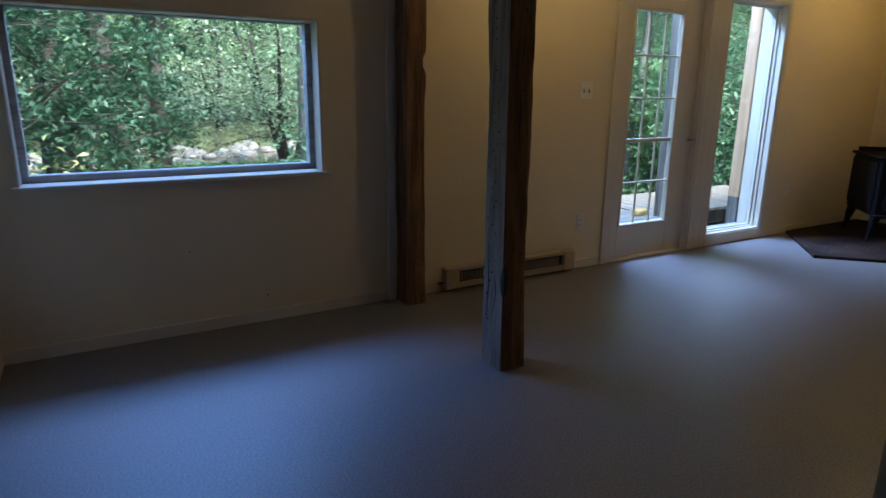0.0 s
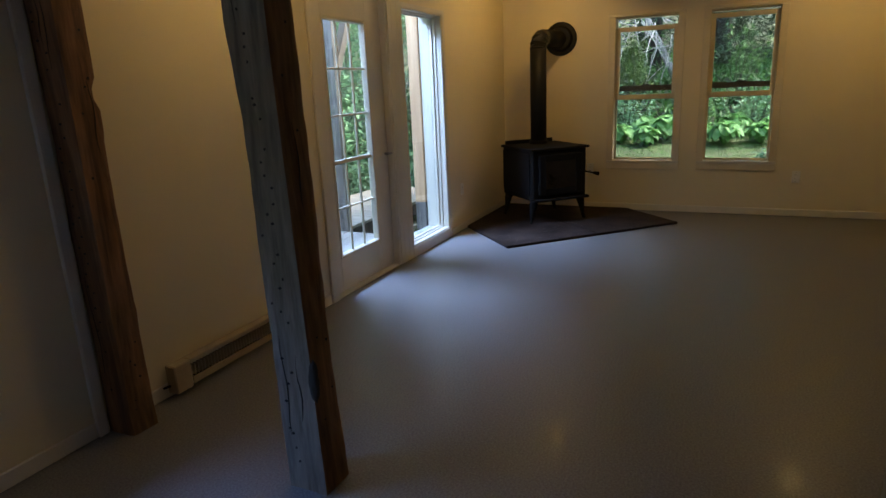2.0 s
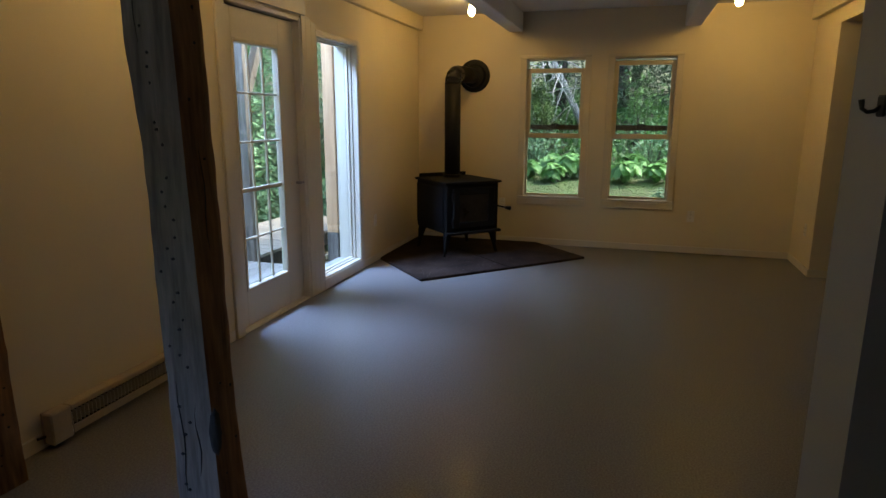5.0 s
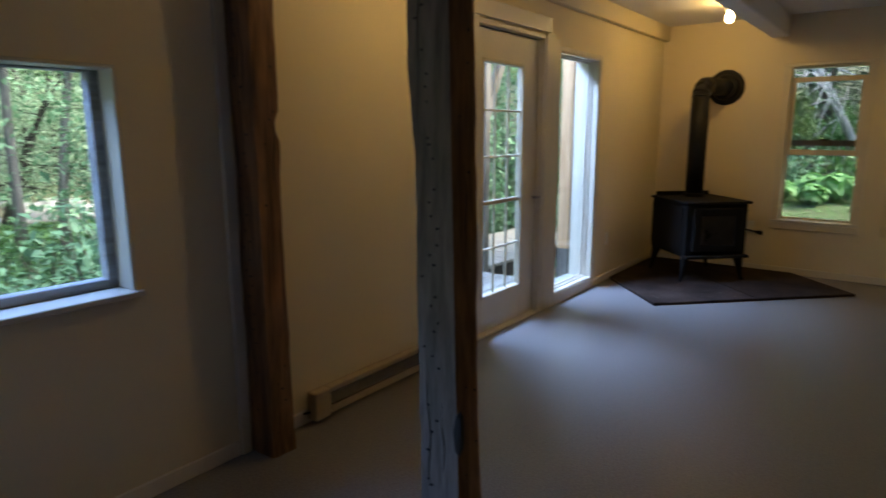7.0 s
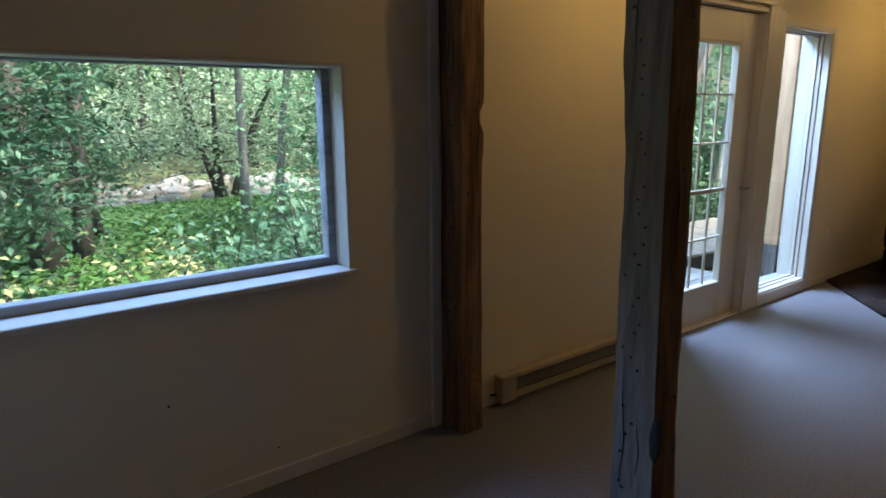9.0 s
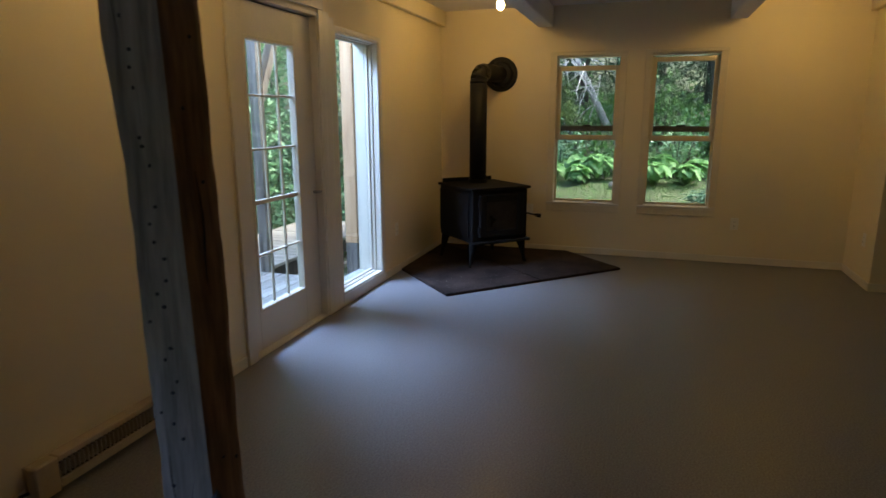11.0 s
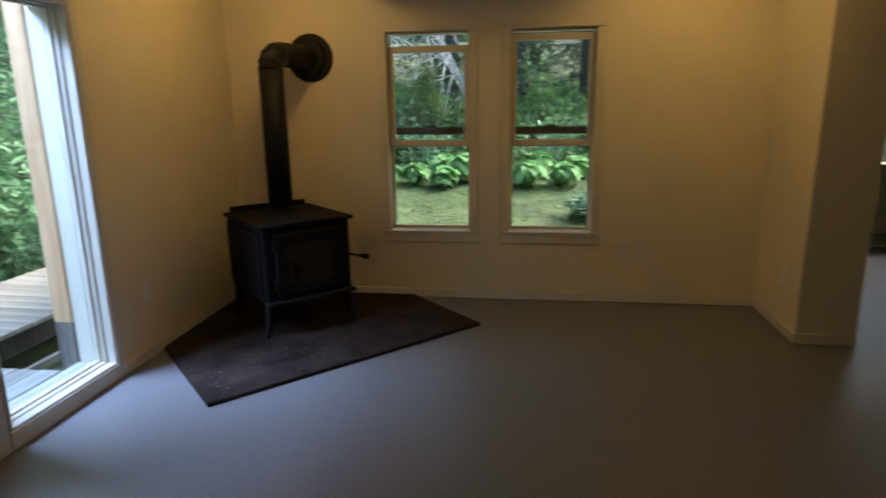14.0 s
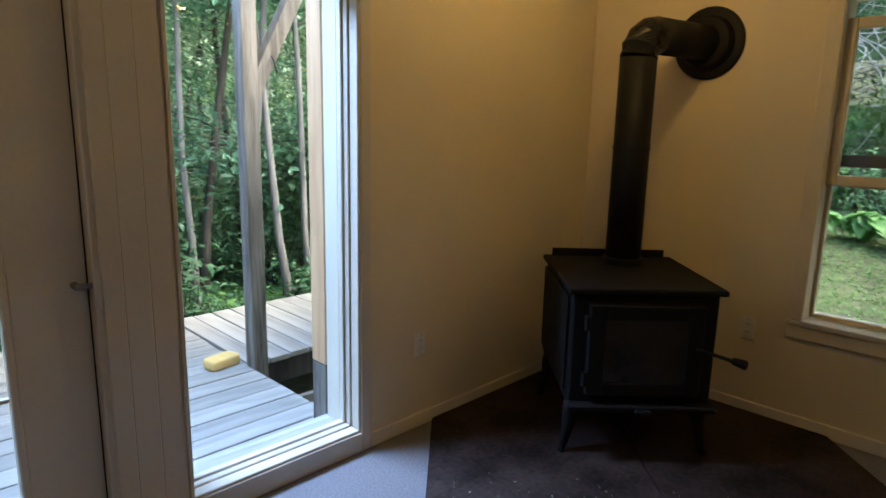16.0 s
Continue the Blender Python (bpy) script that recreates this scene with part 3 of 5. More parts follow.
# ---- old timber posts ----
def hewn_post(x0, x1, y0, y1, seed, faces, label, notches=(), lean=(0, 0)):
    """Hand-hewn upright with uneven faces. faces: material for the west side and for the rest. notches: (corner x sign, z0, z1, depth)."""
    e = tagged(empty("timber_post", (x0 + x1) / 2, (y0 + y1) / 2, 0), label, "post", group="old timber posts")
    hx, hy = (x1 - x0) / 2, (y1 - y0) / 2
    ring = []
    n = 5
    for k in range(n):
        ring.append((-hx + 2 * hx * k / n, -hy))
    for k in range(n):
        ring.append((hx, -hy + 2 * hy * k / n))
    for k in range(n):
        ring.append((hx - 2 * hx * k / n, hy))
    for k in range(n):
        ring.append((-hx, hy - 2 * hy * k / n))
    rows = 60
    vs, fs = [], []
    for r in range(rows + 1):
        z = TOP * r / rows
        for i, (a, b) in enumerate(ring):
            wob = noise.noise(Vector((a * 6 + seed, b * 6, z * 1.6))) * 0.010 + noise.noise(Vector((a * 25 + seed, b * 25, z * 9))) * 0.003
            corner = i % n == 0
            s = 1 - (0.05 if corner else 0) + wob / max(hx, hy)
            da = db = 0.0
            for sx, sy, n0, n1, dep in notches:
                if n0 < z < n1 and a * sx > hx * 0.1 and (sy == 0 or b * sy > -hy * 0.5):
                    f = abs(a) / hx
                    da -= sx * dep * f * (0.55 + 0.45 * math.sin((z - n0) / (n1 - n0) * math.pi))
                if n0 < z < n1 and sx == 0 and b * sy > hy * 0.1:
                    db -= sy * dep * abs(b) / hy * (math.sin((z - n0) / (n1 - n0) * math.pi))
            vs.append((a * s + da + lean[0] * z, b * s + db + lean[1] * z, z))
    m = len(ring)
    west, rest = [], []
    for r in range(rows):
        for i in range(m):
            q = (r * m + i, r * m + (i + 1) % m, (r + 1) * m + (i + 1) % m, (r + 1) * m + i)
            (west if i >= 3 * n else rest).append(q)
    me_ob = raw("timber", vs, west + rest, faces[0], e)
    me_ob.data.materials.append(faces[1])
    for k, p in enumerate(me_ob.data.polygons):
        p.material_index = 0 if k < len(west) else 1
    rng = random.Random(seed)
    hole = cyl((0, 0, -0.0015), (0, 0, 0.0015), 0.0045, n=8)
    me = bpy.data.meshes.new("nail_hole")
    hole.to_mesh(me)
    hole.free()
    me.materials.append(DARK)
    for k in range(46):
        z = 0.12 + 0.042 * k + rng.uniform(-0.016, 0.016)
        if rng.random() < 0.72:
            b = rng.choice((-0.05, 0.0, 0.05, 0.42)) * hy + rng.uniform(-0.018, 0.018)
            m4 = pose(-hx - 0.0005 - 0.002, b, z, 0, 90, 0)
            wob = noise.noise(Vector((-hx * 6 + seed, b * 6, z * 1.6))) * 0.010 + noise.noise(Vector((-hx * 25 + seed, b * 25, z * 9))) * 0.003
            m4.translation.x = -hx * (1 + wob / max(hx, hy)) - 0.001
        else:
            a = rng.choice((-0.3, 0.3)) * hx + rng.uniform(-0.015, 0.015)
            wob = noise.noise(Vector((a * 6 + seed, -hy * 6, z * 1.6))) * 0.010 + noise.noise(Vector((a * 25 + seed, -hy * 25, z * 9))) * 0.003
            m4 = pose(a, -hy * (1 + wob / max(hx, hy)) - 0.001, z, 90, 0, 0)
        m4.translation += Vector((lean[0] * z, lean[1] * z, 0))
        o = new("nail_hole", me)
        o.parent = e
        o.matrix_basis = m4 @ Matrix.Diagonal((1, rng.uniform(0.7, 1.5), 1, 1))
    for k in range(4):
        z, ln, b = rng.uniform(0.2, 1.7), rng.uniform(0.15, 0.5), rng.uniform(-0.6, 0.6)
        run = []
        for i in range(7):
            zz = z + ln * i / 6
            if k < 3:
                run.append((-hx * 1.0 - 0.001 + lean[0] * zz + noise.noise(Vector((-hx * 6 + seed, b * hy * 6, zz * 1.6))) * -0.010, b * hy + lean[1] * zz + 0.006 * math.sin(i * 1.3 + k), zz))
            else:
                run.append((b * hx + lean[0] * zz + 0.006 * math.sin(i * 1.3 + k), -hy * 1.0 - 0.001 + lean[1] * zz + noise.noise(Vector((b * hx * 6 + seed, -hy * 6, zz * 1.6))) * -0.010, zz))
        v, f = tube_data(run, [0.0005, 0.0014, 0.0018, 0.002, 0.0016, 0.0012, 0.0005], 6)
        raw("split", v, f, DARK, e, "dark drying split")
    return e


FREE_POST = hewn_post(3.166, 3.300, 4.243, 4.405, 3, (POST_GREY, POST_BROWN), "hand-hewn timber post, weathered grey on one side, brown on the other", [(0, 1, 0.9, 1.6, 0.015)], (0.019, 0.040))
hewn_post(3.190, 3.312, 5.243, 5.398, 8, (POST_BROWN, POST_BROWN), "rough brown timber post against the wall, notched and nail-holed", [(1, 0, 1.365, 1.455, 0.020), (1, 0, 0.55, 1.25, 0.008)])


def post_scar(post, x, y, z):
    """Dark healed knot on the post's outer corner."""
    bm = bmesh.new()
    bmesh.ops.create_icosphere(bm, subdivisions=3, radius=1)
    for v in bm.verts:
        k = 1 + 0.25 * noise.noise(v.co * 2.2 + Vector((3, 1, 7)))
        v.co = Vector((v.co.x * 0.014, v.co.y * 0.020, v.co.z * 0.075)) * k
    bm.transform(Matrix.Translation((x, y, z)))
    part("knot_scar", bm, BARK, post, "dark knot scar", True)


post_scar(FREE_POST, -0.052, -0.066, 0.43)


# ---- stove, hearth ----
def hearth_board():
    e = tagged(empty("hearth_board", 0, 0, 0), "worn dark brown hearth board in the corner under the stove", "hearth")
    z0, z1 = 0.0, 0.022
    # corner board: two halves that meet behind the front edge's middle
    l, f, mid, r, br, c = (7.22, 5.382), (6.540, 4.727), (7.195, 4.090), (7.850, 3.453), (8.442, 4.02), (8.442, 5.382)

    def slab(pts):
        bm = bmesh.new()
        lo = [bm.verts.new((x, y, z0)) for x, y in pts]
        hi = [bm.verts.new((x, y, z1)) for x, y in pts]
        bm.faces.new(lo[::-1])
        top = bm.faces.new(hi)
        for i in range(len(pts)):
            bm.faces.new((lo[i], lo[(i + 1) % len(pts)], hi[(i + 1) % len(pts)], hi[i]))
        bmesh.ops.bevel(bm, geom=list(top.edges), offset=0.004, segments=2, affect="EDGES")
        return bm

    part("board", slab([l, f, mid, c]), HEARTH, e)
    part("board", slab([(mid[0] + 0.003, mid[1] - 0.003), r, br, (c[0], c[1] - 0.006)]), HEARTH, e)
    return e


hearth_board()


def wood_stove():
    """Local frame: front towards -y, x across."""
    s = tagged(empty("wood_stove", 7.855, 4.790, 0.022, -45), "black cast-iron wood stove with a glazed door on four legs", "stove")
    hw, d0, d1, zb, zt = 0.30, -0.345, 0.30, 0.225, 0.715
    bm = box(-hw, hw, d0, d1, zb, zt, 0.012, seg=2)
    part("body", bm, IRON, s)
    part("top_plate", box(-hw - 0.022, hw + 0.022, d0 - 0.028, d1 + 0.01, zt, zt + 0.024, 0.007, seg=2), IRON, s)
    part("back_rail", box(-hw + 0.02, hw - 0.02, d1 - 0.02, d1 - 0.006, zt + 0.024, zt + 0.062, 0.003), IRON, s)
    part("bottom_ledge", box(-hw - 0.01, hw + 0.01, d0 - 0.055, d0 + 0.02, zb - 0.004, zb + 0.022, 0.006), IRON, s)
    for sx in (-1, 1):
        part("side_shield", box(sx * (hw + 0.004), sx * (hw + 0.013), d0 + 0.05, d1 - 0.02, zb + 0.05, zt - 0.03, 0.003), IRON, s)
    frame_x = 0.235
    door = part("stove_door", box(-frame_x, frame_x, d0 - 0.022, d0 - 0.0, zb + 0.055, zt - 0.035, 0.010, seg=2), IRON, s)
    # raised door border with an arched head round the sooty glass
    for q in ((-frame_x, -0.165, zb + 0.06, zt - 0.04), (0.165, frame_x, zb + 0.06, zt - 0.04), (-0.165, 0.165, zb + 0.06, zb + 0.12), (-0.165, 0.165, zt - 0.105, zt - 0.04)):
        part("door_border", box(q[0], q[1], d0 - 0.036, d0 - 0.022, q[2], q[3], 0.006), IRON, door)
    part("glass", box(-0.165, 0.165, d0 - 0.028, d0 - 0.0225, zb + 0.12, zt - 0.105), SOOT, door, "smoke-blackened glass")
    for z in (zb + 0.13, zt - 0.12):
        part("hinge", cyl((-frame_x - 0.008, d0 - 0.026, z - 0.03), (-frame_x - 0.008, d0 - 0.026, z + 0.03), 0.011, n=12), IRON, door)
    part("handle_rod", cyl((frame_x - 0.03, d0 - 0.045, 0.50), (frame_x + 0.10, d0 - 0.085, 0.468), 0.008, n=10), IRON, door)
    part("handle_grip", cyl((frame_x + 0.096, d0 - 0.083, 0.469), (frame_x + 0.150, d0 - 0.101, 0.456), 0.014, 0.021, 14, bevel=0.006), IRON, door, "black coiled grip")
    part("air_lever", box(-0.03, 0.03, d0 - 0.075, d0 - 0.05, zb + 0.0, zb + 0.012, 0.003), IRON, s)
    for sx in (-1, 1):
        for y in (d0 + 0.05, d1 - 0.05):
            sy = -1 if y < 0 else 1
            runs = [(sx * (hw - 0.05), y, zb + 0.02), (sx * (hw - 0.03), y + sy * 0.005, zb - 0.045), (sx * (hw - 0.015), y + sy * 0.012, 0.085), (sx * (hw - 0.005), y + sy * 0.016, 0.03), (sx * (hw + 0.008), y + sy * 0.022, 0.0)]
            v, f = tube_data(runs, [0.048, 0.038, 0.022, 0.017, 0.021], 10)
            raw("leg", v, f, IRON, s, smooth=True)
    return s


wood_stove()


def stove_pipe():
    px, py, r = 7.968, 4.862, 0.082
    e = tagged(empty("stove_pipe", 0, 0, 0), "black metal flue pipe with an elbow into a wall thimble", "flue pipe")
    z0, z1 = 0.762, 1.708
    part("riser", cyl((px, py, z0), (px, py, z1), r, n=32), PIPE, e, smooth=False).data.shade_smooth()
    part("collar", lathe([(r + 0.014, 0.0), (r + 0.014, 0.03), (r + 0.002, 0.034)], 32, Matrix.Translation((px, py, z0))), PIPE, e)
    part("pipe_seam", lathe([(r + 0.003, 0.0), (r + 0.003, 0.016)], 32, Matrix.Translation((px, py, 1.30))), PIPE, e)
    # elbow in four gores
    path, rad = [], []
    R, ux, uy = 0.105, 0.975, -0.220
    for k in range(5):
        a = math.pi / 2 * k / 4
        path.append((px + ux * R * (1 - math.cos(a)), py + uy * R * (1 - math.cos(a)), z1 + R * math.sin(a)))
        rad.append(r + 0.003)
    v, f = tube_data(path, rad, 28)
    raw("elbow", v, f, ELBOW, e)
    zc = z1 + R
    ye = py + uy / ux * (EAST - 0.02 - px)
    part("cross_pipe", cyl((px + ux * R, py + uy * R, zc), (EAST - 0.02, ye, zc), r, n=32), PIPE, e).data.shade_smooth()
    m = Matrix.Translation((EAST, ye, zc)) @ pose(0, 0, 0, 0, -90, 0)
    part("thimble_plate", lathe([(0.172, 0.001), (0.172, 0.010), (0.160, 0.016), (0.130, 0.020), (0.118, 0.060), (0.112, 0.064), (r + 0.001, 0.066)], 40, m), PIPE, e, "black round wall plate")


stove_pipe()


# ---- cabinet ----
def cabinet():
    c = tagged(empty("cabinet", 4.640, 1.470, 0), "old dark red painted two-door wooden cabinet against the wall", "cabinet")
    W, D, H = 0.860, 0.325, 1.180
    t = 0.022
    for x in (0.0, W - t):
        part("side_panel", box(x, x + t, 0, D - 0.001, 0.0, H - 0.0, 0.003), RED, c)
    part("back_panel", box(t, W - t, 0.0, 0.012, 0.08, H), RED, c)
    part("bottom_shelf", box(t, W - t, 0.012, D - 0.03, 0.085, 0.105), RED, c)
    part("top", box(-0.035, W + 0.035, -0.012, D + 0.045, H, H + 0.026, 0.007, seg=2), RED, c, "overhanging moulded top board")
    part("top_moulding", box(-0.014, W + 0.014, 0.0, D + 0.022, H - 0.028, H, 0.006), RED, c)
    for x in (0.0, W - 0.045):
        part("front_stile", box(x, x + 0.045, D - 0.0, D + 0.012, 0.0, H - 0.028, 0.003), RED, c)
    # apron with curved cut-out feet
    bm = bmesh.new()
    pts = [(0.045, 0.0), (0.10, 0.0), (0.115, 0.02), (0.145, 0.042), (0.20, 0.05), (W - 0.20, 0.05), (W - 0.145, 0.042), (W - 0.115, 0.02), (W - 0.10, 0.0), (W - 0.045, 0.0), (W - 0.045, 0.095), (0.045, 0.095)]
    a = [bm.verts.new((x, D - 0.004, z)) for x, z in pts]
    b = [bm.verts.new((x, D + 0.012, z)) for x, z in pts]
    bm.faces.new(a)
    bm.faces.new(b[::-1])
    for i in range(len(pts)):
        k = (i + 1) % len(pts)
        bm.faces.new((a[i], b[i], b[k], a[k]))
    part("apron", bm, RED, c)
    for i, x0 in enumerate((0.048, W / 2 + 0.002)):
        x1 = x0 + W / 2 - 0.050
        d = part("cabinet_door", box(x0, x1, D - 0.004, D + 0.006, 0.098, H - 0.032), RED, c)
        for q in ((x0, x0 + 0.062, 0.098, H - 0.032), (x1 - 0.062, x1, 0.098, H - 0.032), (x0 + 0.062, x1 - 0.062, 0.098, 0.175), (x0 + 0.062, x1 - 0.062, 0.415, 0.470), (x0 + 0.062, x1 - 0.062, 0.740, 0.795), (x0 + 0.062, x1 - 0.062, H - 0.10, H - 0.032)):
            part("door_rail", box(q[0], q[1], D + 0.006, D + 0.018, q[2], q[3], 0.004), RED, d)
        kx = x1 - 0.03 if i == 0 else x0 + 0.03
        part("knob", lathe([(0.006, 0.0), (0.007, 0.012), (0.015, 0.018), (0.018, 0.026), (0.013, 0.034), (0.003, 0.036)], 16, Matrix.Translation((kx, D + 0.018, 0.63)) @ pose(0, 0, 0, -90, 0, 0)), RED, d, "turned wooden knob", True)
        hx = x0 + 0.004 if i == 0 else x1 - 0.004
        for z in (0.25, 0.95):
            part("hinge", box(hx - 0.006, hx + 0.006, D + 0.016, D + 0.022, z - 0.03, z + 0.03, 0.002), DARK, d)
    return c


cabinet()


# ---- electric heaters, switches, outlets ----
def base_heater(x0, y, length, rz, label):
    h = tagged(empty("baseboard_heater", x0, y, 0.0, rz), label, "heater")
    L, D, H = length, 0.062, 0.163
    z0 = 0.022
    part("back_plate", box(0.0, L, -0.010, -0.001, z0, H, 0.002), HEAT_PAINT, h)
    for a in (0.0, L - 0.10):
        part("end_box", box(a, a + 0.10, -D, -0.010, z0, H, 0.006), HEAT_PAINT, h)
    part("top_cover", box(0.10, L - 0.10, -D + 0.004, -0.010, H - 0.026, H, 0.004), HEAT_PAINT, h)
    part("front_cover", box(0.10, L - 0.10, -D, -D + 0.004, z0 + 0.012, 0.068, 0.001), HEAT_PAINT, h)
    part("heater_core", box(0.10, L - 0.10, -0.030, -0.012, 0.055, H - 0.03), DARK, h, "dark heating element")
    n = int((L - 0.22) / 0.021)
    me = bpy.data.meshes.new("fin")
    bm = box(-0.0016, 0.0016, -D + 0.012, -0.03, 0.068, H - 0.038)
    bm.to_mesh(me)
    bm.free()
    me.materials.append(FIN)
    for k in range(n):
        o = new("fin", me)
        o.parent = h
        o.location.x = 0.11 + k * 0.021
    part("cable", cyl((-0.03, -0.006, 0.06), (0.01, -0.02, 0.06), 0.006, n=8), DARK, h)
    return h


base_heater(3.505, NORTH - 0.013, 1.07, 0, "beige electric baseboard heater with a dark finned slot")
base_heater(10.487, 0.75, 1.6, -90, "beige electric baseboard heater under the back window")


def wall_plate(name, m, label, kind):
    """Plate on a wall: local x across, z up, front towards -y."""
    e = new(name)
    e.matrix_world = m
    tagged(e, label, "outlet" if kind == "outlet" else "switch")
    w = 0.036 if kind != "double" else 0.058
    part("plate", box(-w, w, -0.006, 0.0, -0.058, 0.058, 0.003), PLATE, e)
    if kind == "outlet":
        for z in (-0.02, 0.02):
            f = part("socket_face", box(-0.017, 0.017, -0.009, -0.006, z - 0.014, z + 0.014, 0.003), PLATE, e)
            for x in (-0.006, 0.006):
                part("slot", box(x - 0.0012, x + 0.0012, -0.0096, -0.0088, z - 0.005, z + 0.005), DARK, f)
    else:
        for x in ((0.0,) if kind == "single" else (-0.023, 0.023)):
            part("toggle_slot", box(x - 0.006, x + 0.006, -0.0070, -0.0058, -0.013, 0.013), DARK, e)
            part("toggle", box(x - 0.004, x + 0.004, -0.018, -0.006, 0.0, 0.011, 0.002), PLATE, e)
    for z in (-0.043, 0.043):
        part("screw", cyl((0, -0.0072, z), (0, -0.006, z), 0.003, n=8), STEEL, e)
    return e


wall_plate("light_switch", pose(4.640, NORTH, 1.268), "white double light switch on the cream wall", "double")
wall_plate("wall_outlet", pose(4.664, NORTH, 0.345), "white wall outlet near the door", "outlet")
wall_plate("wall_outlet", pose(7.150, NORTH, 0.402), "white wall outlet beside the hearth", "outlet")
wall_plate("wall_outlet", pose(EAST, 2.445, 0.385, 0, 0, -90), "white wall outlet under the sash windows", "outlet")
wall_plate("wall_outlet", pose(EAST, 4.42, 0.44, 0, 0, -90), "white wall outlet behind the stove", "outlet")
wall_plate("light_switch", pose(5.815, 1.45, 1.290, 0, 0, 180), "white double light switch above the cabinet", "double")
wall_plate("wall_outlet", pose(7.98, 1.50, 0.38, 0, 0, 180), "white wall outlet on the pier", "outlet")


def coat_hook():
    e = tagged(empty("coat_hook", 3.085, 2.64, 1.41, -90), "dark metal coat hook on the partition end", "hook")
    part("hook_plate", box(-0.005, 0.0, -0.02, 0.02, -0.02, 0.02, 0.003), DARK, e)
    v, f = tube_data([(-0.004, 0.0, 0.0), (-0.013, 0.0, -0.009), (-0.025, 0.0, -0.011), (-0.034, 0.0, -0.005), (-0.037, 0.0, 0.012)], [0.004, 0.004, 0.004, 0.004, 0.0055], 8)
    raw("hook", v, f, DARK, e, smooth=True)


coat_hook()


def hearth_ash():
    """Pale ash chips strewn on the hearth board before the stove."""
    rng = random.Random(31)
    vs, fs = [], []
    for k in range(110):
        u, w = rng.gauss(0.28, 0.2), rng.gauss(0.25, 0.13)
        x, y = 6.60 + 1.27 * min(0.95, max(0.03, u)) + 0.65 * min(0.8, max(0.04, w)), 4.72 - 1.2 * min(0.95, max(0.03, u)) + 0.6 * min(0.8, max(0.04, w))
        r, a, n = rng.choice((0.001, 0.0014, 0.002, 0.002, 0.003, 0.0045)), rng.uniform(0, 6.28), 5
        base = len(vs)
        for i in range(n):
            t = a + 2 * math.pi * i / n
            q = r * rng.uniform(0.6, 1.4)
            vs.append((x + q * math.cos(t), y + q * math.sin(t), 0.0235))
        vs.append((x, y, 0.0225 + r * 0.5))
        fs += [(base + i, base + (i + 1) % n, base + n) for i in range(n)]
    tagged(raw("ash_chips", vs, fs, ASH), "pale wood ash and bark chips on the hearth", "ash", kind="stuff")


ASH = material("pale_ash", (0.25, 0.22, 0.18), 0.95, 0, 0.3, 30, 200, 0.1)
hearth_ash()


def wall_nail(x, z):
    e = tagged(empty("wall_nail", x, NORTH, z), "small dark nail in the bare painted wall", "nail", "nails in the wall")
    part("nail_head", cyl((0, -0.004, 0), (0, 0.0, 0), 0.004, n=10), DARK, e)


wall_nail(2.02, 0.44)
wall_nail(2.40, 0.15)


# ---- outdoors: ground, deck, creek ----
def smooth(a, b, v):
    t = min(1, max(0, (v - a) / (b - a)))
    return t * t * (3 - 2 * t)


def ground_z(x, y):
    north = -0.42 - 0.55 * smooth(6.5, 13, y) - 0.55 * smooth(20, 24, y) + 1.1 * smooth(30, 36, y) + 3.5 * smooth(38, 60, y)
    east = -0.22 + 0.12 * smooth(9.5, 11.5, x) + 0.38 * smooth(11.5, 13.6, x) + 1.2 * smooth(13.8, 18, x) + 2.5 * smooth(18, 32, x)
    w = smooth(-2.0, 4.0, (x - 8.7) - 1.1 * (y - 6.2))
    lump = 0.10 * noise.noise(Vector((x * 0.35, y * 0.35, 0))) + 0.04 * noise.noise(Vector((x * 1.3, y * 1.3, 4)))
    z = north * (1 - w) + east * w + lump * smooth(0.5, 3, max(x - 8.6, y - 5.6, -x, -y - 1.2))
    inside = x < 9 and y < 5.9
    return min(z, -0.3) if inside or (x < 11 and y < 1.4) else z


def make_ground():
    s = np.linspace(-1, 1, 150)
    xs = 8 + 9 * s + 900 * np.sign(s) * np.abs(s) ** 9 + 40 * s ** 3
    ys = 9 + 9 * s + 900 * np.sign(s) * np.abs(s) ** 9 + 40 * s ** 3
    vs = [(float(x), float(y), ground_z(float(x), float(y))) for y in ys for x in xs]
    n = len(xs)
    fs = [(j * n + i, j * n + i + 1, (j + 1) * n + i + 1, (j + 1) * n + i) for j in range(n - 1) for i in range(n - 1)]
    tagged(raw("ground", vs, fs, SOIL, smooth=True), "mossy forest ground with grass and leaf litter", "ground", kind="structure")


make_ground()
tagged(raw("water", [(-30, 22.6, -1.38), (45, 22.6, -1.38), (45, 30.4, -1.38), (-30, 30.4, -1.38)], [(0, 1, 2, 3)], WATER), "shallow brown creek water", "water", kind="structure")


def stone_mesh(rng, r):
    bm = bmesh.new()
    bmesh.ops.create_icosphere(bm, subdivisions=2, radius=1)
    off = Vector((rng.uniform(0, 90), 0, 0))
    sx, sy, sz = r * rng.uniform(0.8, 1.4), r * rng.uniform(0.7, 1.1), r * rng.uniform(0.4, 0.7)
    for v in bm.verts:
        k = 1 + 0.35 * noise.noise(v.co * 1.4 + off)
        v.co = Vector((v.co.x * sx, v.co.y * sy, v.co.z * sz)) * k
    return bm


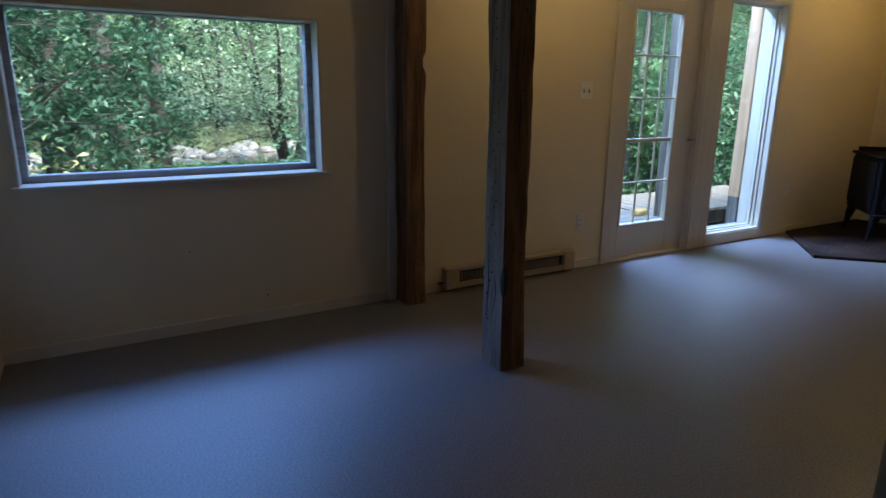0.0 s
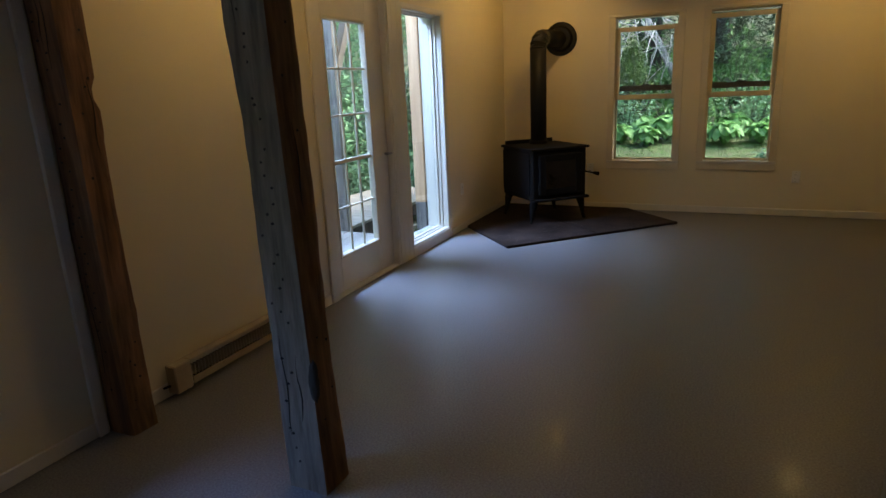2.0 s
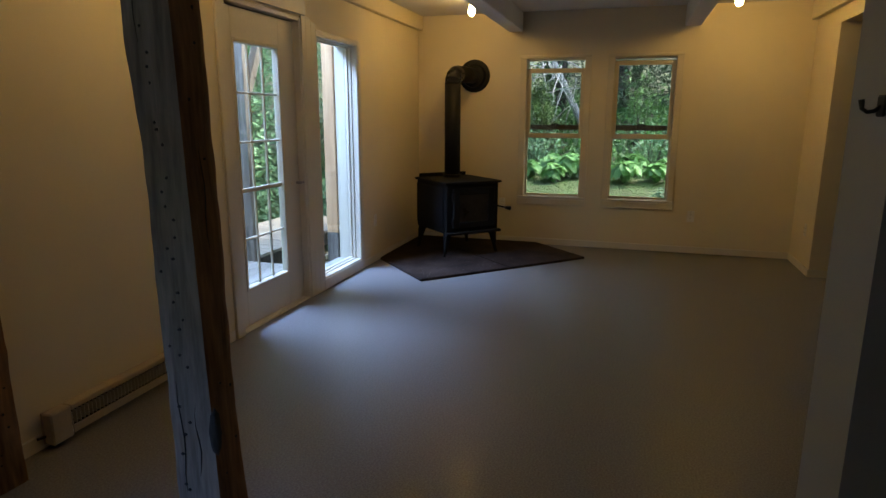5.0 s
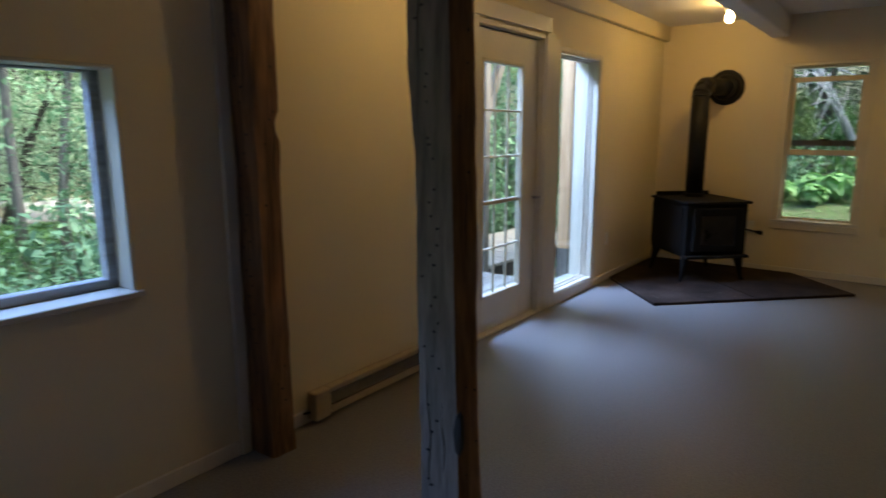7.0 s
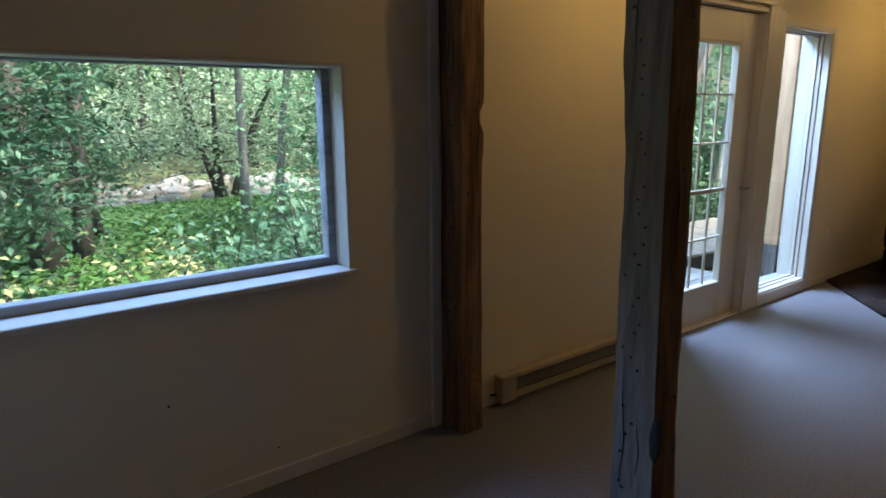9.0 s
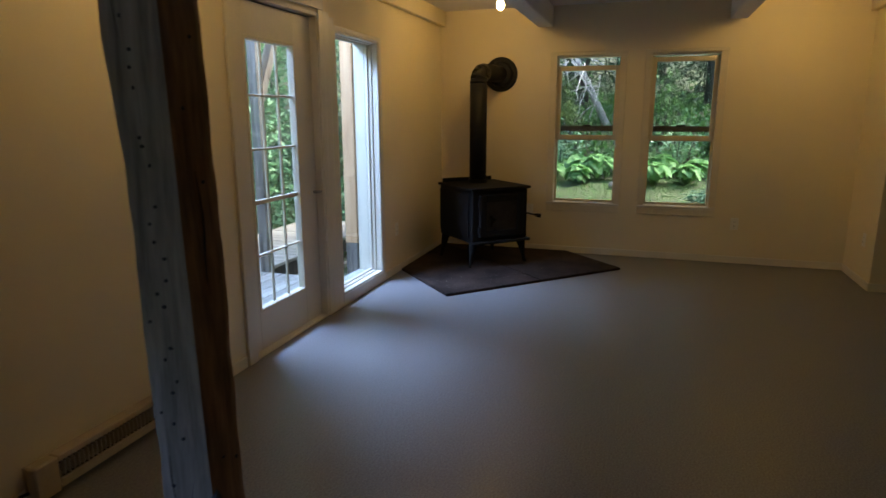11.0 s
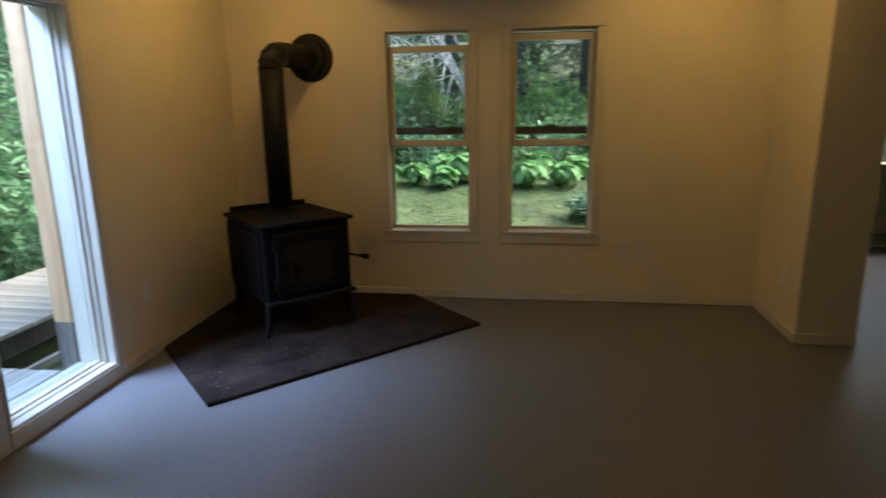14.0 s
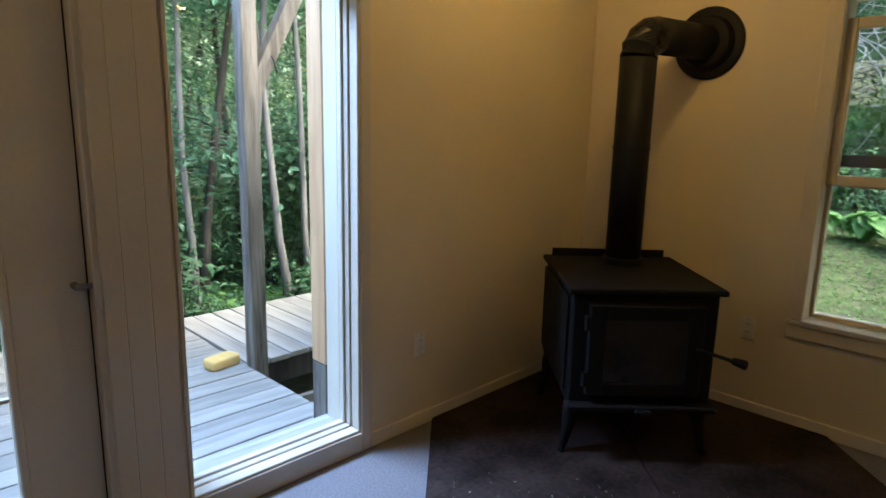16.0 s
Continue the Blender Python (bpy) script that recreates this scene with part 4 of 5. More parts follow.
def creek_stones():
    rng = random.Random(5)
    vs, fs = [], []
    for k in range(240):
        bm = stone_mesh(rng, rng.choice((0.15, 0.2, 0.3, 0.45)))
        x, y = rng.uniform(-8, 12), rng.choice((rng.gauss(23.4, 0.8), rng.gauss(28.5, 1.4), rng.uniform(23, 31)))
        base = len(vs)
        z = max(ground_z(x, y), -1.42) + 0.08
        bm.verts.index_update()
        vs += [(v.co.x + x, v.co.y + y, v.co.z + z) for v in bm.verts]
        fs += [tuple(v.index + base for v in f.verts) for f in bm.faces]
        bm.free()
    tagged(raw("creek_stones", vs, fs, ROCK, smooth=True), "pale rounded stones along the creek bed", "stones", kind="stuff")


creek_stones()


def bed_stone(x, y, r, seed):
    rng = random.Random(seed)
    bm = stone_mesh(rng, r)
    o = obj("garden_stone", bm, ROCK, smooth=True)
    o.location = (x, y, ground_z(x, y) + r * 0.3)
    tagged(o, "grey rounded stone at the edge of the plant bed", "stone", group="bed edging stones")


for k, (x, y, r) in enumerate(((12.95, 5.4, 0.16), (13.0, 1.7, 0.2), (12.95, 3.80, 0.11), (13.3, 5.9, 0.2))):
    bed_stone(x, y, r, 20 + k)


def deck():
    d = tagged(empty("deck", 0, 0, 0), "grey weathered wooden deck outside the door", "deck", kind="structure")
    rng = random.Random(2)
    w, g, z = 0.138, 0.009, -0.06
    me = bpy.data.meshes.new("board")
    bm = box(3.9, 6.985, 0, w, -0.036, 0, 0.004)
    bm.to_mesh(me)
    bm.free()
    me.materials.append(DECK_WOOD)
    y = 5.625
    while y < 7.85:
        o = new("board", me)
        o.parent = d
        o.location = (rng.uniform(-0.008, 0.008), y, z + rng.uniform(-0.003, 0.002))
        y += w + g
    me2 = bpy.data.meshes.new("board")
    bm = box(0, w, 6.76, 7.90, -0.036, 0, 0.004)
    bm.to_mesh(me2)
    bm.free()
    me2.materials.append(DECK_WOOD_Y)
    x = 7.0
    while x < 9.7:
        o = new("board", me2)
        o.parent = d
        o.location = (x, rng.uniform(-0.008, 0.008), z + rng.uniform(-0.003, 0.002))
        x += w + g
    part("fascia", box(7.0, 9.7, 6.80, 6.84, -0.26, -0.098, 0.004), BARK, d, "dark weathered deck fascia")
    part("brace_rail", box(6.99, 9.4, 6.62, 6.66, -0.37, -0.31, 0.004), DECK_WOOD, d)
    part("joist", box(6.93, 6.975, 5.63, 7.9, -0.28, -0.098, 0.004), BARK, d)
    for x, y in ((8.6, 6.90), (6.9, 7.7), (4.2, 7.7), (9.6, 7.8), (4.2, 5.75)):
        part("support", box(x - 0.05, x + 0.05, y - 0.05, y + 0.05, -1.0, -0.098, 0.004), GREY_WOOD, d)


deck()


def porch_posts():
    p = tagged(empty("porch_post", -0.010, 0.05, 0), "grey weathered porch post with a diagonal brace", "post")
    part("upright", box(6.985, 7.080, 6.600, 6.695, -0.75, 2.75, 0.006), GREY_WOOD, p)
    bm = box(-0.042, 0.042, -0.041, 0.041, 0.0, 1.25, 0.005)
    bm.transform(pose(7.030, 6.6475, 1.49, 0, 27, 0))
    part("brace", bm, GREY_WOOD, p)
    v, f = tube_data([(7.16, 6.595, 1.75), (7.165, 6.575, 1.72), (7.175, 6.575, 1.68), (7.19, 6.595, 1.66)], [0.006] * 4, 6)
    raw("rope_hook", v, f, DARK, p)
    q = tagged(empty("wall_post", 0, 0, 0), "new tan lumber post against the outer wall, greyed at its foot", "post")
    part("upright", box(6.782, 6.892, 5.615, 5.725, 0.33, 2.75, 0.005), RAW_WOOD, q)
    part("foot", box(6.782, 6.892, 5.615, 5.725, -0.058, 0.33, 0.005), GREY_WOOD, q, "weathered grey post foot")


porch_posts()


def sponge():
    bm = box(-0.11, 0.11, -0.065, 0.065, 0.0, 0.095)
    bmesh.ops.subdivide_edges(bm, edges=bm.edges[:], cuts=5, use_grid_fill=True)
    for v in bm.verts:
        r = max(abs(v.co.x) / 0.11, abs(v.co.y) / 0.065, abs(v.co.z - 0.0475) / 0.0475)
        n2 = noise.noise(v.co * 30) * 0.006
        c = Vector((0, 0, 0.0475))
        d = v.co - c
        rr = math.sqrt((d.x / 0.11) ** 4 + (d.y / 0.065) ** 4 + (d.z / 0.0475) ** 4) ** 0.5
        v.co = c + d * (1 / max(1, rr ** 0.6)) * (1 + n2 * 6)
        v.co.z = max(v.co.z, 0.0)
    o = obj("sponge", bm, FOAM, smooth=True)
    o.matrix_world = pose(6.862, 6.83, -0.058, 0, 0, 12) @ Matrix.Diagonal((0.92, 0.92, 0.68, 1))
    tagged(o, "yellow block of sponge lying on the deck", "sponge")


sponge()


# ---- plants ----
def leaf_arrays(centres, each, sigma, size, rng, droop=0.3, aspect=0.55, flat=0.6):
    """Folded diamond leaves strewn round the centres."""
    c = np.repeat(np.asarray(centres, float), each, axis=0)
    n = len(c)
    c = c + rng.normal(0, 1, (n, 3)) * np.array([sigma, sigma, sigma * flat])
    az, el = rng.uniform(0, 2 * np.pi, n), rng.normal(-droop, 0.45, n)
    d = np.stack([np.cos(az) * np.cos(el), np.sin(az) * np.cos(el), np.sin(el)], 1)
    side = np.stack([-np.sin(az), np.cos(az), rng.normal(0, 0.35, n)], 1)
    side /= np.linalg.norm(side, axis=1)[:, None]
    up = np.cross(d, side)
    L = (size * rng.uniform(0.6, 1.25, n))[:, None]
    w = L * aspect * 0.5
    v = np.empty((n, 4, 3))
    v[:, 0] = c - d * L * 0.5
    v[:, 1] = c + side * w + up * w * 0.35 - d * L * 0.05
    v[:, 2] = c + d * L * 0.5
    v[:, 3] = c - side * w + up * w * 0.35 - d * L * 0.05
    return v.reshape(-1, 3)


def leaf_mesh(name, verts, mat, parent=None, label=""):
    n = len(verts) // 4
    b = np.arange(n)[:, None] * 4
    f = np.concatenate([b + np.array([[0, 1, 2]]), b + np.array([[0, 2, 3]])], 0)
    return raw(name, verts.tolist(), f.tolist(), mat, parent, label)


def crooked(p, d, length, steps, rng, bend=0.18, lift=0.0):
    p, d = Vector(p), Vector(d).normalized()
    path = [p.copy()]
    for _ in range(steps):
        d = (d + Vector((rng.normal(0, bend), rng.normal(0, bend), rng.normal(0, bend * 0.6) + lift))).normalized()
        p = p + d * (length / steps)
        path.append(p.copy())
    return path


def tree(x, y, height, r, first, spread, each, size, bark, leaf, seed, label, lean=(0, 0), limbs=14, group="", stems=1, sigma=0.42, category="tree"):
    """Tapered trunk with crooked limbs and a crown of separate leaves."""
    rng = np.random.default_rng(seed)
    z0 = ground_z(x, y) - 0.08
    t = tagged(empty("tree", x, y, z0), label, category, group)
    runs, tips = [], []
    for s in range(stems):
        a = 2 * math.pi * s / stems + rng.uniform(0, 1)
        off = Vector((math.cos(a), math.sin(a), 0)) * (0.16 if stems > 1 else 0)
        d = Vector((lean[0], lean[1], 1)) + (Vector((math.cos(a), math.sin(a), 0)) * 0.32 if stems > 1 else Vector())
        trunk = crooked(off, d, height, 9, rng, 0.05)
        runs.append((trunk, [r * (1.25 if k == 0 else 1) * (1 - 0.085 * k) for k in range(10)]))
        for _ in range(limbs // stems):
            f = rng.uniform(first, 1.0)
            k = min(8, int(f * 9))
            p = trunk[k].lerp(trunk[k + 1], f * 9 - k)
            a = rng.uniform(0, 2 * math.pi)
            ln = spread * rng.uniform(0.5, 1.1) * (1.15 - 0.5 * f)
            limb = crooked(p, (math.cos(a), math.sin(a), rng.uniform(-0.05, 0.55)), ln, 6, rng, 0.2, -0.03)
            r0 = r * 0.20 * (1.2 - f * 0.6)
            runs.append((limb, [r0 * (1 - 0.14 * k) for k in range(7)]))
            tips += limb[2:]
            for k in (2, 3, 4, 5):
                tw = crooked(limb[k], (math.cos(a + rng.uniform(-1.3, 1.3)), math.sin(a + rng.uniform(-1.3, 1.3)), rng.uniform(-0.3, 0.4)), ln * 0.35, 3, rng, 0.25, -0.05)
                runs.append((tw, [r0 * 0.35, r0 * 0.28, r0 * 0.2, r0 * 0.1]))
                tips += tw[1:]
    tubes("trunk", runs, bark, t, n=7)
    leaf_mesh("crown", leaf_arrays([tuple(p) for p in tips], each, sigma, size, rng), leaf, t, "leafy crown")
    return t


def shrub(x, y, h, w, n, size, leaf, seed, label, group="", aspect=0.55):
    rng = np.random.default_rng(seed)
    z0 = ground_z(x, y) - 0.05
    s = tagged(empty("shrub", x, y, z0), label, "shrub", group)
    runs, tips = [], []
    for k in range(12):
        a = rng.uniform(0, 2 * math.pi)
        st = crooked((0, 0, 0), (math.cos(a) * w * rng.uniform(0.1, 1.0), math.sin(a) * w * rng.uniform(0.1, 1.0), h), h * rng.uniform(0.6, 1.1), 6, rng, 0.15)
        runs.append((st, [0.012 * (1 - 0.12 * i) for i in range(7)]))
        tips += st[1:]
    tubes("stems", runs, BARK, s, n=5)
    leaf_mesh("foliage", leaf_arrays([tuple(p) for p in tips], max(1, n // len(tips)), w * 0.22, size, rng, 0.15, aspect, 0.8), leaf, s)
    return s


def spruce(x, y, height, r, seed, label, n=5200, needle=NEEDLE, low=0.05, reach=0.30, size=0.19):
    rng = np.random.default_rng(seed)
    z0 = ground_z(x, y) - 0.1
    t = tagged(empty("spruce", x, y, z0), label, "tree", "spruces")
    runs = [([Vector((0, 0, height * k / 8)) for k in range(9)], [r * (1 - 0.11 * k) for k in range(9)])]
    pts = []
    count = int(height * 11)
    for k in range(count):
        f = low + (1 - low) * k / count
        a = rng.uniform(0, 2 * math.pi)
        ln = height * reach * (1.02 - f) * rng.uniform(0.7, 1.1) + 0.15
        br = crooked((0, 0, f * height), (math.cos(a), math.sin(a), -0.12), ln, 5, rng, 0.07, -0.03)
        runs.append((br, [0.012 * (1 - 0.17 * i) for i in range(6)]))
        for i in range(1, 6):
            for s in np.linspace(0, 1, 5)[:-1]:
                pts.append(tuple(br[i - 1].lerp(br[i], float(s)) + Vector((0, 0, -0.05))))
    tubes("trunk", runs, BARK, t, n=6)
    leaf_mesh("needles", leaf_arrays(pts, max(1, n // len(pts)), 0.13, size, rng, 0.45, 0.22, 0.6), needle, t, "hanging needle sprays")
    return t


TREE = "slim forest tree with a thin grey trunk and loose green leaves"
DARKTREE = "dark-barked forest tree with low leafy branches"
for k, (x, y, h, r) in enumerate(((1.3, 13.6, 10, 0.17), (2.2, 14.4, 11, 0.22), (2.75, 15.2, 11, 0.15), (3.2, 17.0, 10, 0.12), (0.4, 12.4, 10, 0.13), (-0.8, 16.0, 12, 0.2), (0.9, 18.5, 11, 0.16), (-1.6, 19.5, 11, 0.18))):
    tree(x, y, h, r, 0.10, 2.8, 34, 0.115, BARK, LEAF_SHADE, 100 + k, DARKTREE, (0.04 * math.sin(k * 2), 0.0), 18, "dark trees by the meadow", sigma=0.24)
for k, (x, y, h, r) in enumerate(((6.4, 17.6, 11, 0.11), (6.45, 15.6, 10, 0.10), (9.4, 19.0, 11, 0.12), (11.2, 21.2, 10, 0.11))):
    tree(x, y, h, r, 0.34, 2.4, 13, 0.12, MID_BARK, LEAF_LIGHT, 130 + k, TREE, (-0.03, 0.02), 16, "slim trees by the meadow", sigma=0.36)
# This crown takes the leaf colour with haze in it.
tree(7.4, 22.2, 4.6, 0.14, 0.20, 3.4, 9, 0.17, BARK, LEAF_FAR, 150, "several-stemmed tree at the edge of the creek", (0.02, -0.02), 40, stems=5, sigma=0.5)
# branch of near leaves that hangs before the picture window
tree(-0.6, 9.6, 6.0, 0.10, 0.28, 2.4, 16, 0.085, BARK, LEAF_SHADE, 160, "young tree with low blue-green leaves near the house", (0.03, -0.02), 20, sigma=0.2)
for k, (x, y) in enumerate(((8.4, 10.6), (9.8, 9.9), (11.2, 11.3), (10.3, 13.2), (12.6, 9.6), (13.6, 12.4), (8.9, 14.4), (15.4, 10.8), (11.9, 15.6), (6.9, 11.9))):
    tree(x, y, 8.5 + (k % 3), 0.06 + 0.015 * (k % 3), 0.12, 2.1, 18, 0.12, (BARK, PALE_BARK, MID_BARK)[k % 3], LEAF_BROAD if k % 2 else LEAF_BLUE, 170 + k, "slim leafy tree beyond the deck", (0.10 * math.sin(k * 1.7), 0.05 * math.cos(k)), 18, "trees beyond the deck", sigma=0.32)
for k, (x, y, ln) in enumerate(((8.28, 9.0, -0.03), (8.62, 8.9, -0.10), (9.1, 9.3, -0.14), (7.9, 9.6, 0.0))):
    tree(x, y, 8.0, 0.042, 0.40, 1.7, 14, 0.13, MID_BARK, LEAF_BROAD, 190 + k, "slim grey-barked birch beside the walkway", (ln, 0.02), 10, "birches beside the walkway", sigma=0.35)
for k in range(26):
    a = radians(-38 + k * 6.4)
    d = 31 + 7 * ((k * 37) % 10) / 10
    x, y = 4 + d * math.cos(a), 5 + d * math.sin(a)
    if y > 20:
        y = max(y, 33)
    tree(x, y, 12 + (k % 4) * 1.3, 0.2, 0.06, 4.2, 7, 0.34, BARK, LEAF_LIGHT if k % 3 == 0 else LEAF, 200 + k, "tall leafy tree in the far woods", (0, 0), 22, "far woods", sigma=0.8)

for k in range(16):
    x, y = -11 + 2.3 * k, 32.5 + 1.7 * ((k * 7) % 5)
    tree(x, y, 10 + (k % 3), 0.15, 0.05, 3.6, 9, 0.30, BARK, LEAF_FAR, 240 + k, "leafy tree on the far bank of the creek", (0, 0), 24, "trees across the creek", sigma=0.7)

for k, (x, y, h, w, lf) in enumerate(((0.9, 7.4, 1.2, 0.55, LEAF_YELLOW), (1.8, 7.9, 1.15, 0.6, LEAF_YELLOW), (2.7, 8.3, 1.1, 0.6, LEAF_YELLOW), (3.75, 8.0, 1.5, 0.7, LEAF_BLUE), (4.4, 8.5, 1.6, 0.75, LEAF_BLUE), (0.2, 8.6, 1.2, 0.6, LEAF), (1.4, 9.3, 1.0, 0.6, LEAF), (3.5, 9.2, 1.3, 0.7, LEAF_BLUE), (4.4, 9.6, 1.5, 0.75, LEAF_BLUE), (5.2, 10.2, 1.7, 0.85, LEAF_BLUE), (5.9, 10.9, 1.6, 0.8, LEAF_BLUE), (4.6, 11.6, 1.3, 0.8, LEAF))):
    shrub(x, y, h, w, 620, 0.105 if lf is not LEAF_YELLOW else 0.075, lf, 300 + k, "leafy shrub with yellowing leaves under the window" if lf is LEAF_YELLOW else "dense green shrub beside the meadow", "shrubs by the meadow", 0.6)
for k, (x, y, h, w, lf) in enumerate(((7.6, 9.2, 0.9, 0.7, LEAF), (8.8, 8.9, 0.6, 0.6, LEAF), (10.1, 8.6, 0.9, 0.8, LEAF_BLUE), (11.4, 9.0, 1.1, 0.8, LEAF), (9.4, 10.6, 1.2, 0.9, LEAF_BROAD), (10.9, 7.8, 0.7, 0.6, LEAF_BLUE), (12.2, 7.9, 1.0, 0.8, LEAF), (12.9, 10.6, 1.5, 1.0, LEAF_BLUE), (7.0, 10.3, 1.0, 0.8, LEAF), (14.4, 9.2, 1.4, 1.0, LEAF), (8.0, 12.2, 1.4, 0.9, LEAF), (6.2, 8.7, 0.7, 0.6, LEAF), (9.0, 12.6, 2.6, 1.2, LEAF_BROAD), (10.4, 11.9, 2.4, 1.2, LEAF_BROAD), (11.8, 12.8, 2.8, 1.3, LEAF), (7.6, 13.8, 2.6, 1.2, LEAF), (13.4, 11.2, 2.8, 1.3, LEAF_BLUE), (15.6, 12.4, 3.0, 1.4, LEAF), (10.9, 15.0, 3.0, 1.5, LEAF_LIGHT), (13.4, 14.6, 3.2, 1.6, LEAF_BLUE), (9.9, 9.3, 2.3, 0.9, LEAF_BROAD), (11.0, 10.3, 3.0, 1.2, LEAF_BROAD), (12.3, 11.5, 3.3, 1.4, LEAF_BROAD), (10.1, 11.0, 3.0, 1.2, LEAF_BROAD), (13.6, 13.2, 3.6, 1.6, LEAF_BLUE))):
    shrub(x, y, h, w, 620 if h < 2 else 2000, 0.10 if h < 2 else 0.15, lf, 330 + k, "low green shrub behind the deck", "shrubs behind the deck")
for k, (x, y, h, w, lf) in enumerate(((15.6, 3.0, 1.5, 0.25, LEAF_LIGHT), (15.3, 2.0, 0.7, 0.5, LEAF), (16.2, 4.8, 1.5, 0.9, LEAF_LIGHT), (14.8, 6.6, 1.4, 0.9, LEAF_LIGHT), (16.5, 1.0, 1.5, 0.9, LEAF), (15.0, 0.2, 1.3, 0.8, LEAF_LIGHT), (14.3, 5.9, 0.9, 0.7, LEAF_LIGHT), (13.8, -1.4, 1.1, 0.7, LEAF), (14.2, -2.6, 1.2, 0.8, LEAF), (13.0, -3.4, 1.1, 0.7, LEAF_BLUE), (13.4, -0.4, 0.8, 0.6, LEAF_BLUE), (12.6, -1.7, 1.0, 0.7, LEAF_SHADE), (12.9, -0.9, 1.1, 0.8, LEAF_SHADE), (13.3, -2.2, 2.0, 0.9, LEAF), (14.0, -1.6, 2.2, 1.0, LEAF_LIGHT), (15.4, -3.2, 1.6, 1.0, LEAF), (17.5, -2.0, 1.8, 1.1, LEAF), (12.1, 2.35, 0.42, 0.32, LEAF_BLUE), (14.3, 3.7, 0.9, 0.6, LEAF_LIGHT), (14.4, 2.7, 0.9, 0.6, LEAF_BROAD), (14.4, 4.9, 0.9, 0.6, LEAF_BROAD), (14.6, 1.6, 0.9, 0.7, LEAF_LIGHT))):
    shrub(x, y, h, w, 620 if h < 1.9 else 1500, 0.10, lf, 360 + k, "green shrub on the garden bank", "shrubs on the bank")

spruce(19.0, 3.4, 11, 0.22, 401, "dark tall spruce on the bank behind the garden", 16000)
spruce(20.5, 1.2, 12, 0.22, 402, "dark tall spruce on the bank behind the garden", 7500)
spruce(21.5, 5.6, 12, 0.2, 403, "dark tall spruce on the bank behind the garden", 7500)
spruce(18.6, -2.4, 11, 0.2, 404, "dark tall spruce on the bank behind the garden", 7500)
spruce(22.8, 8.4, 12, 0.2, 405, "dark tall spruce on the bank behind the garden", 7500)
spruce(24.0, 3.0, 13, 0.2, 406, "dark tall spruce on the bank behind the garden", 7500)
spruce(18.0, 1.9, 11, 0.2, 409, "dark tall spruce on the bank behind the garden", 16000)
spruce(19.2, 5.0, 11, 0.2, 410, "dark tall spruce on the bank behind the garden", 7500)
spruce(15.3, 4.95, 1.7, 0.03, 407, "small light green young conifer in the plant bed", 2600, NEEDLE_LIGHT, 0.05, 0.5, 0.13)
spruce(14.6, 6.2, 1.5, 0.03, 408, "small light green young conifer in the plant bed", 2200, NEEDLE_LIGHT, 0.05, 0.5, 0.13)


def leaning_trunk():
    rng = np.random.default_rng(9)
    t = tagged(empty("dead_tree", 0, 0, 0), "pale dead tree leaning across the bank with bare branches", "dead tree")
    a, b = Vector((16.6, 4.15, ground_z(16.6, 4.15))), Vector((17.0, 6.3, 5.2))
    path = [a.lerp(b, k / 6) + Vector((0, 0, 0.05 * math.sin(k))) for k in range(7)]
    tubes("trunk", [(path, [0.085 - 0.006 * k for k in range(7)])], PALE_BARK, t, n=10)
    runs = []
    for k in range(80):
        p = Vector((rng.uniform(15.4, 16.4), rng.uniform(4.3, 6.4), rng.uniform(1.6, 4.2)))
        br = crooked(p, (rng.normal(0, 0.3), rng.normal(0.1, 0.9), rng.normal(-0.5, 0.5)), rng.uniform(0.5, 1.7), 7, rng, 0.2, -0.06)
        runs.append((br, [0.017 * (1 - 0.12 * i) for i in range(8)]))
    br = crooked((16.0, 5.05, 4.2), (0, -0.05, -1), 2.5, 8, rng, 0.12)
    runs.append((br, [0.030 * (1 - 0.07 * i) for i in range(9)]))
    tubes("branchwork", runs, DEAD, t, n=5)


leaning_trunk()


def hosta_leaf_mesh(k):
    """Broad arching leaf along +x: stalk, then a cupped blade."""
    bm = bmesh.new()
    L, W = 0.23, 0.088
    rows = []
    for i in range(7):
        s = i / 6
        w = W * math.sin(math.pi * min(1, s * 0.92 + 0.06)) ** 0.6 * (1 - 0.15 * s)
        z = 0.22 + 0.08 * s - (0.15 + 0.04 * k) * s * s
        x = 0.06 + L * s * (0.95 - 0.1 * k * s)
        rows.append([bm.verts.new((x, c * w, z + abs(c) * w * 0.35)) for c in (-1, -0.5, 0, 0.5, 1)])
    for a, b in zip(rows, rows[1:]):
        for i in range(4):
            bm.faces.new((a[i], a[i + 1], b[i + 1], b[i]))
    st = [bm.verts.new((0, c * 0.008, 0)) for c in (-1, 1)]
    bm.faces.new((st[0], st[1], rows[0][3], rows[0][1]))
    me = bpy.data.meshes.new("leaf")
    bm.to_mesh(me)
    bm.free()
    me.materials.append(LEAF_HOSTA)
    me.shade_smooth()
    return me


HOSTA = [hosta_leaf_mesh(k) for k in range(3)]


def hosta(x, y, s, seed):
    rng = random.Random(seed)
    e = tagged(empty("hosta", x, y, ground_z(x, y) - 0.02), "broad-leaved green hosta clump in the garden bed", "plant", "hosta clumps")
    for k in range(84):
        f = k / 84
        o = new("leaf", HOSTA[rng.randrange(3)])
        o.parent = e
        q = s * rng.uniform(0.68, 1.05)
        o.matrix_basis = pose(0, 0, 0, rng.uniform(-18, 18), -62 + 62 * f ** 0.8 + rng.uniform(-10, 10), k * 137.5) @ Matrix.Diagonal((q, q, q, 1))


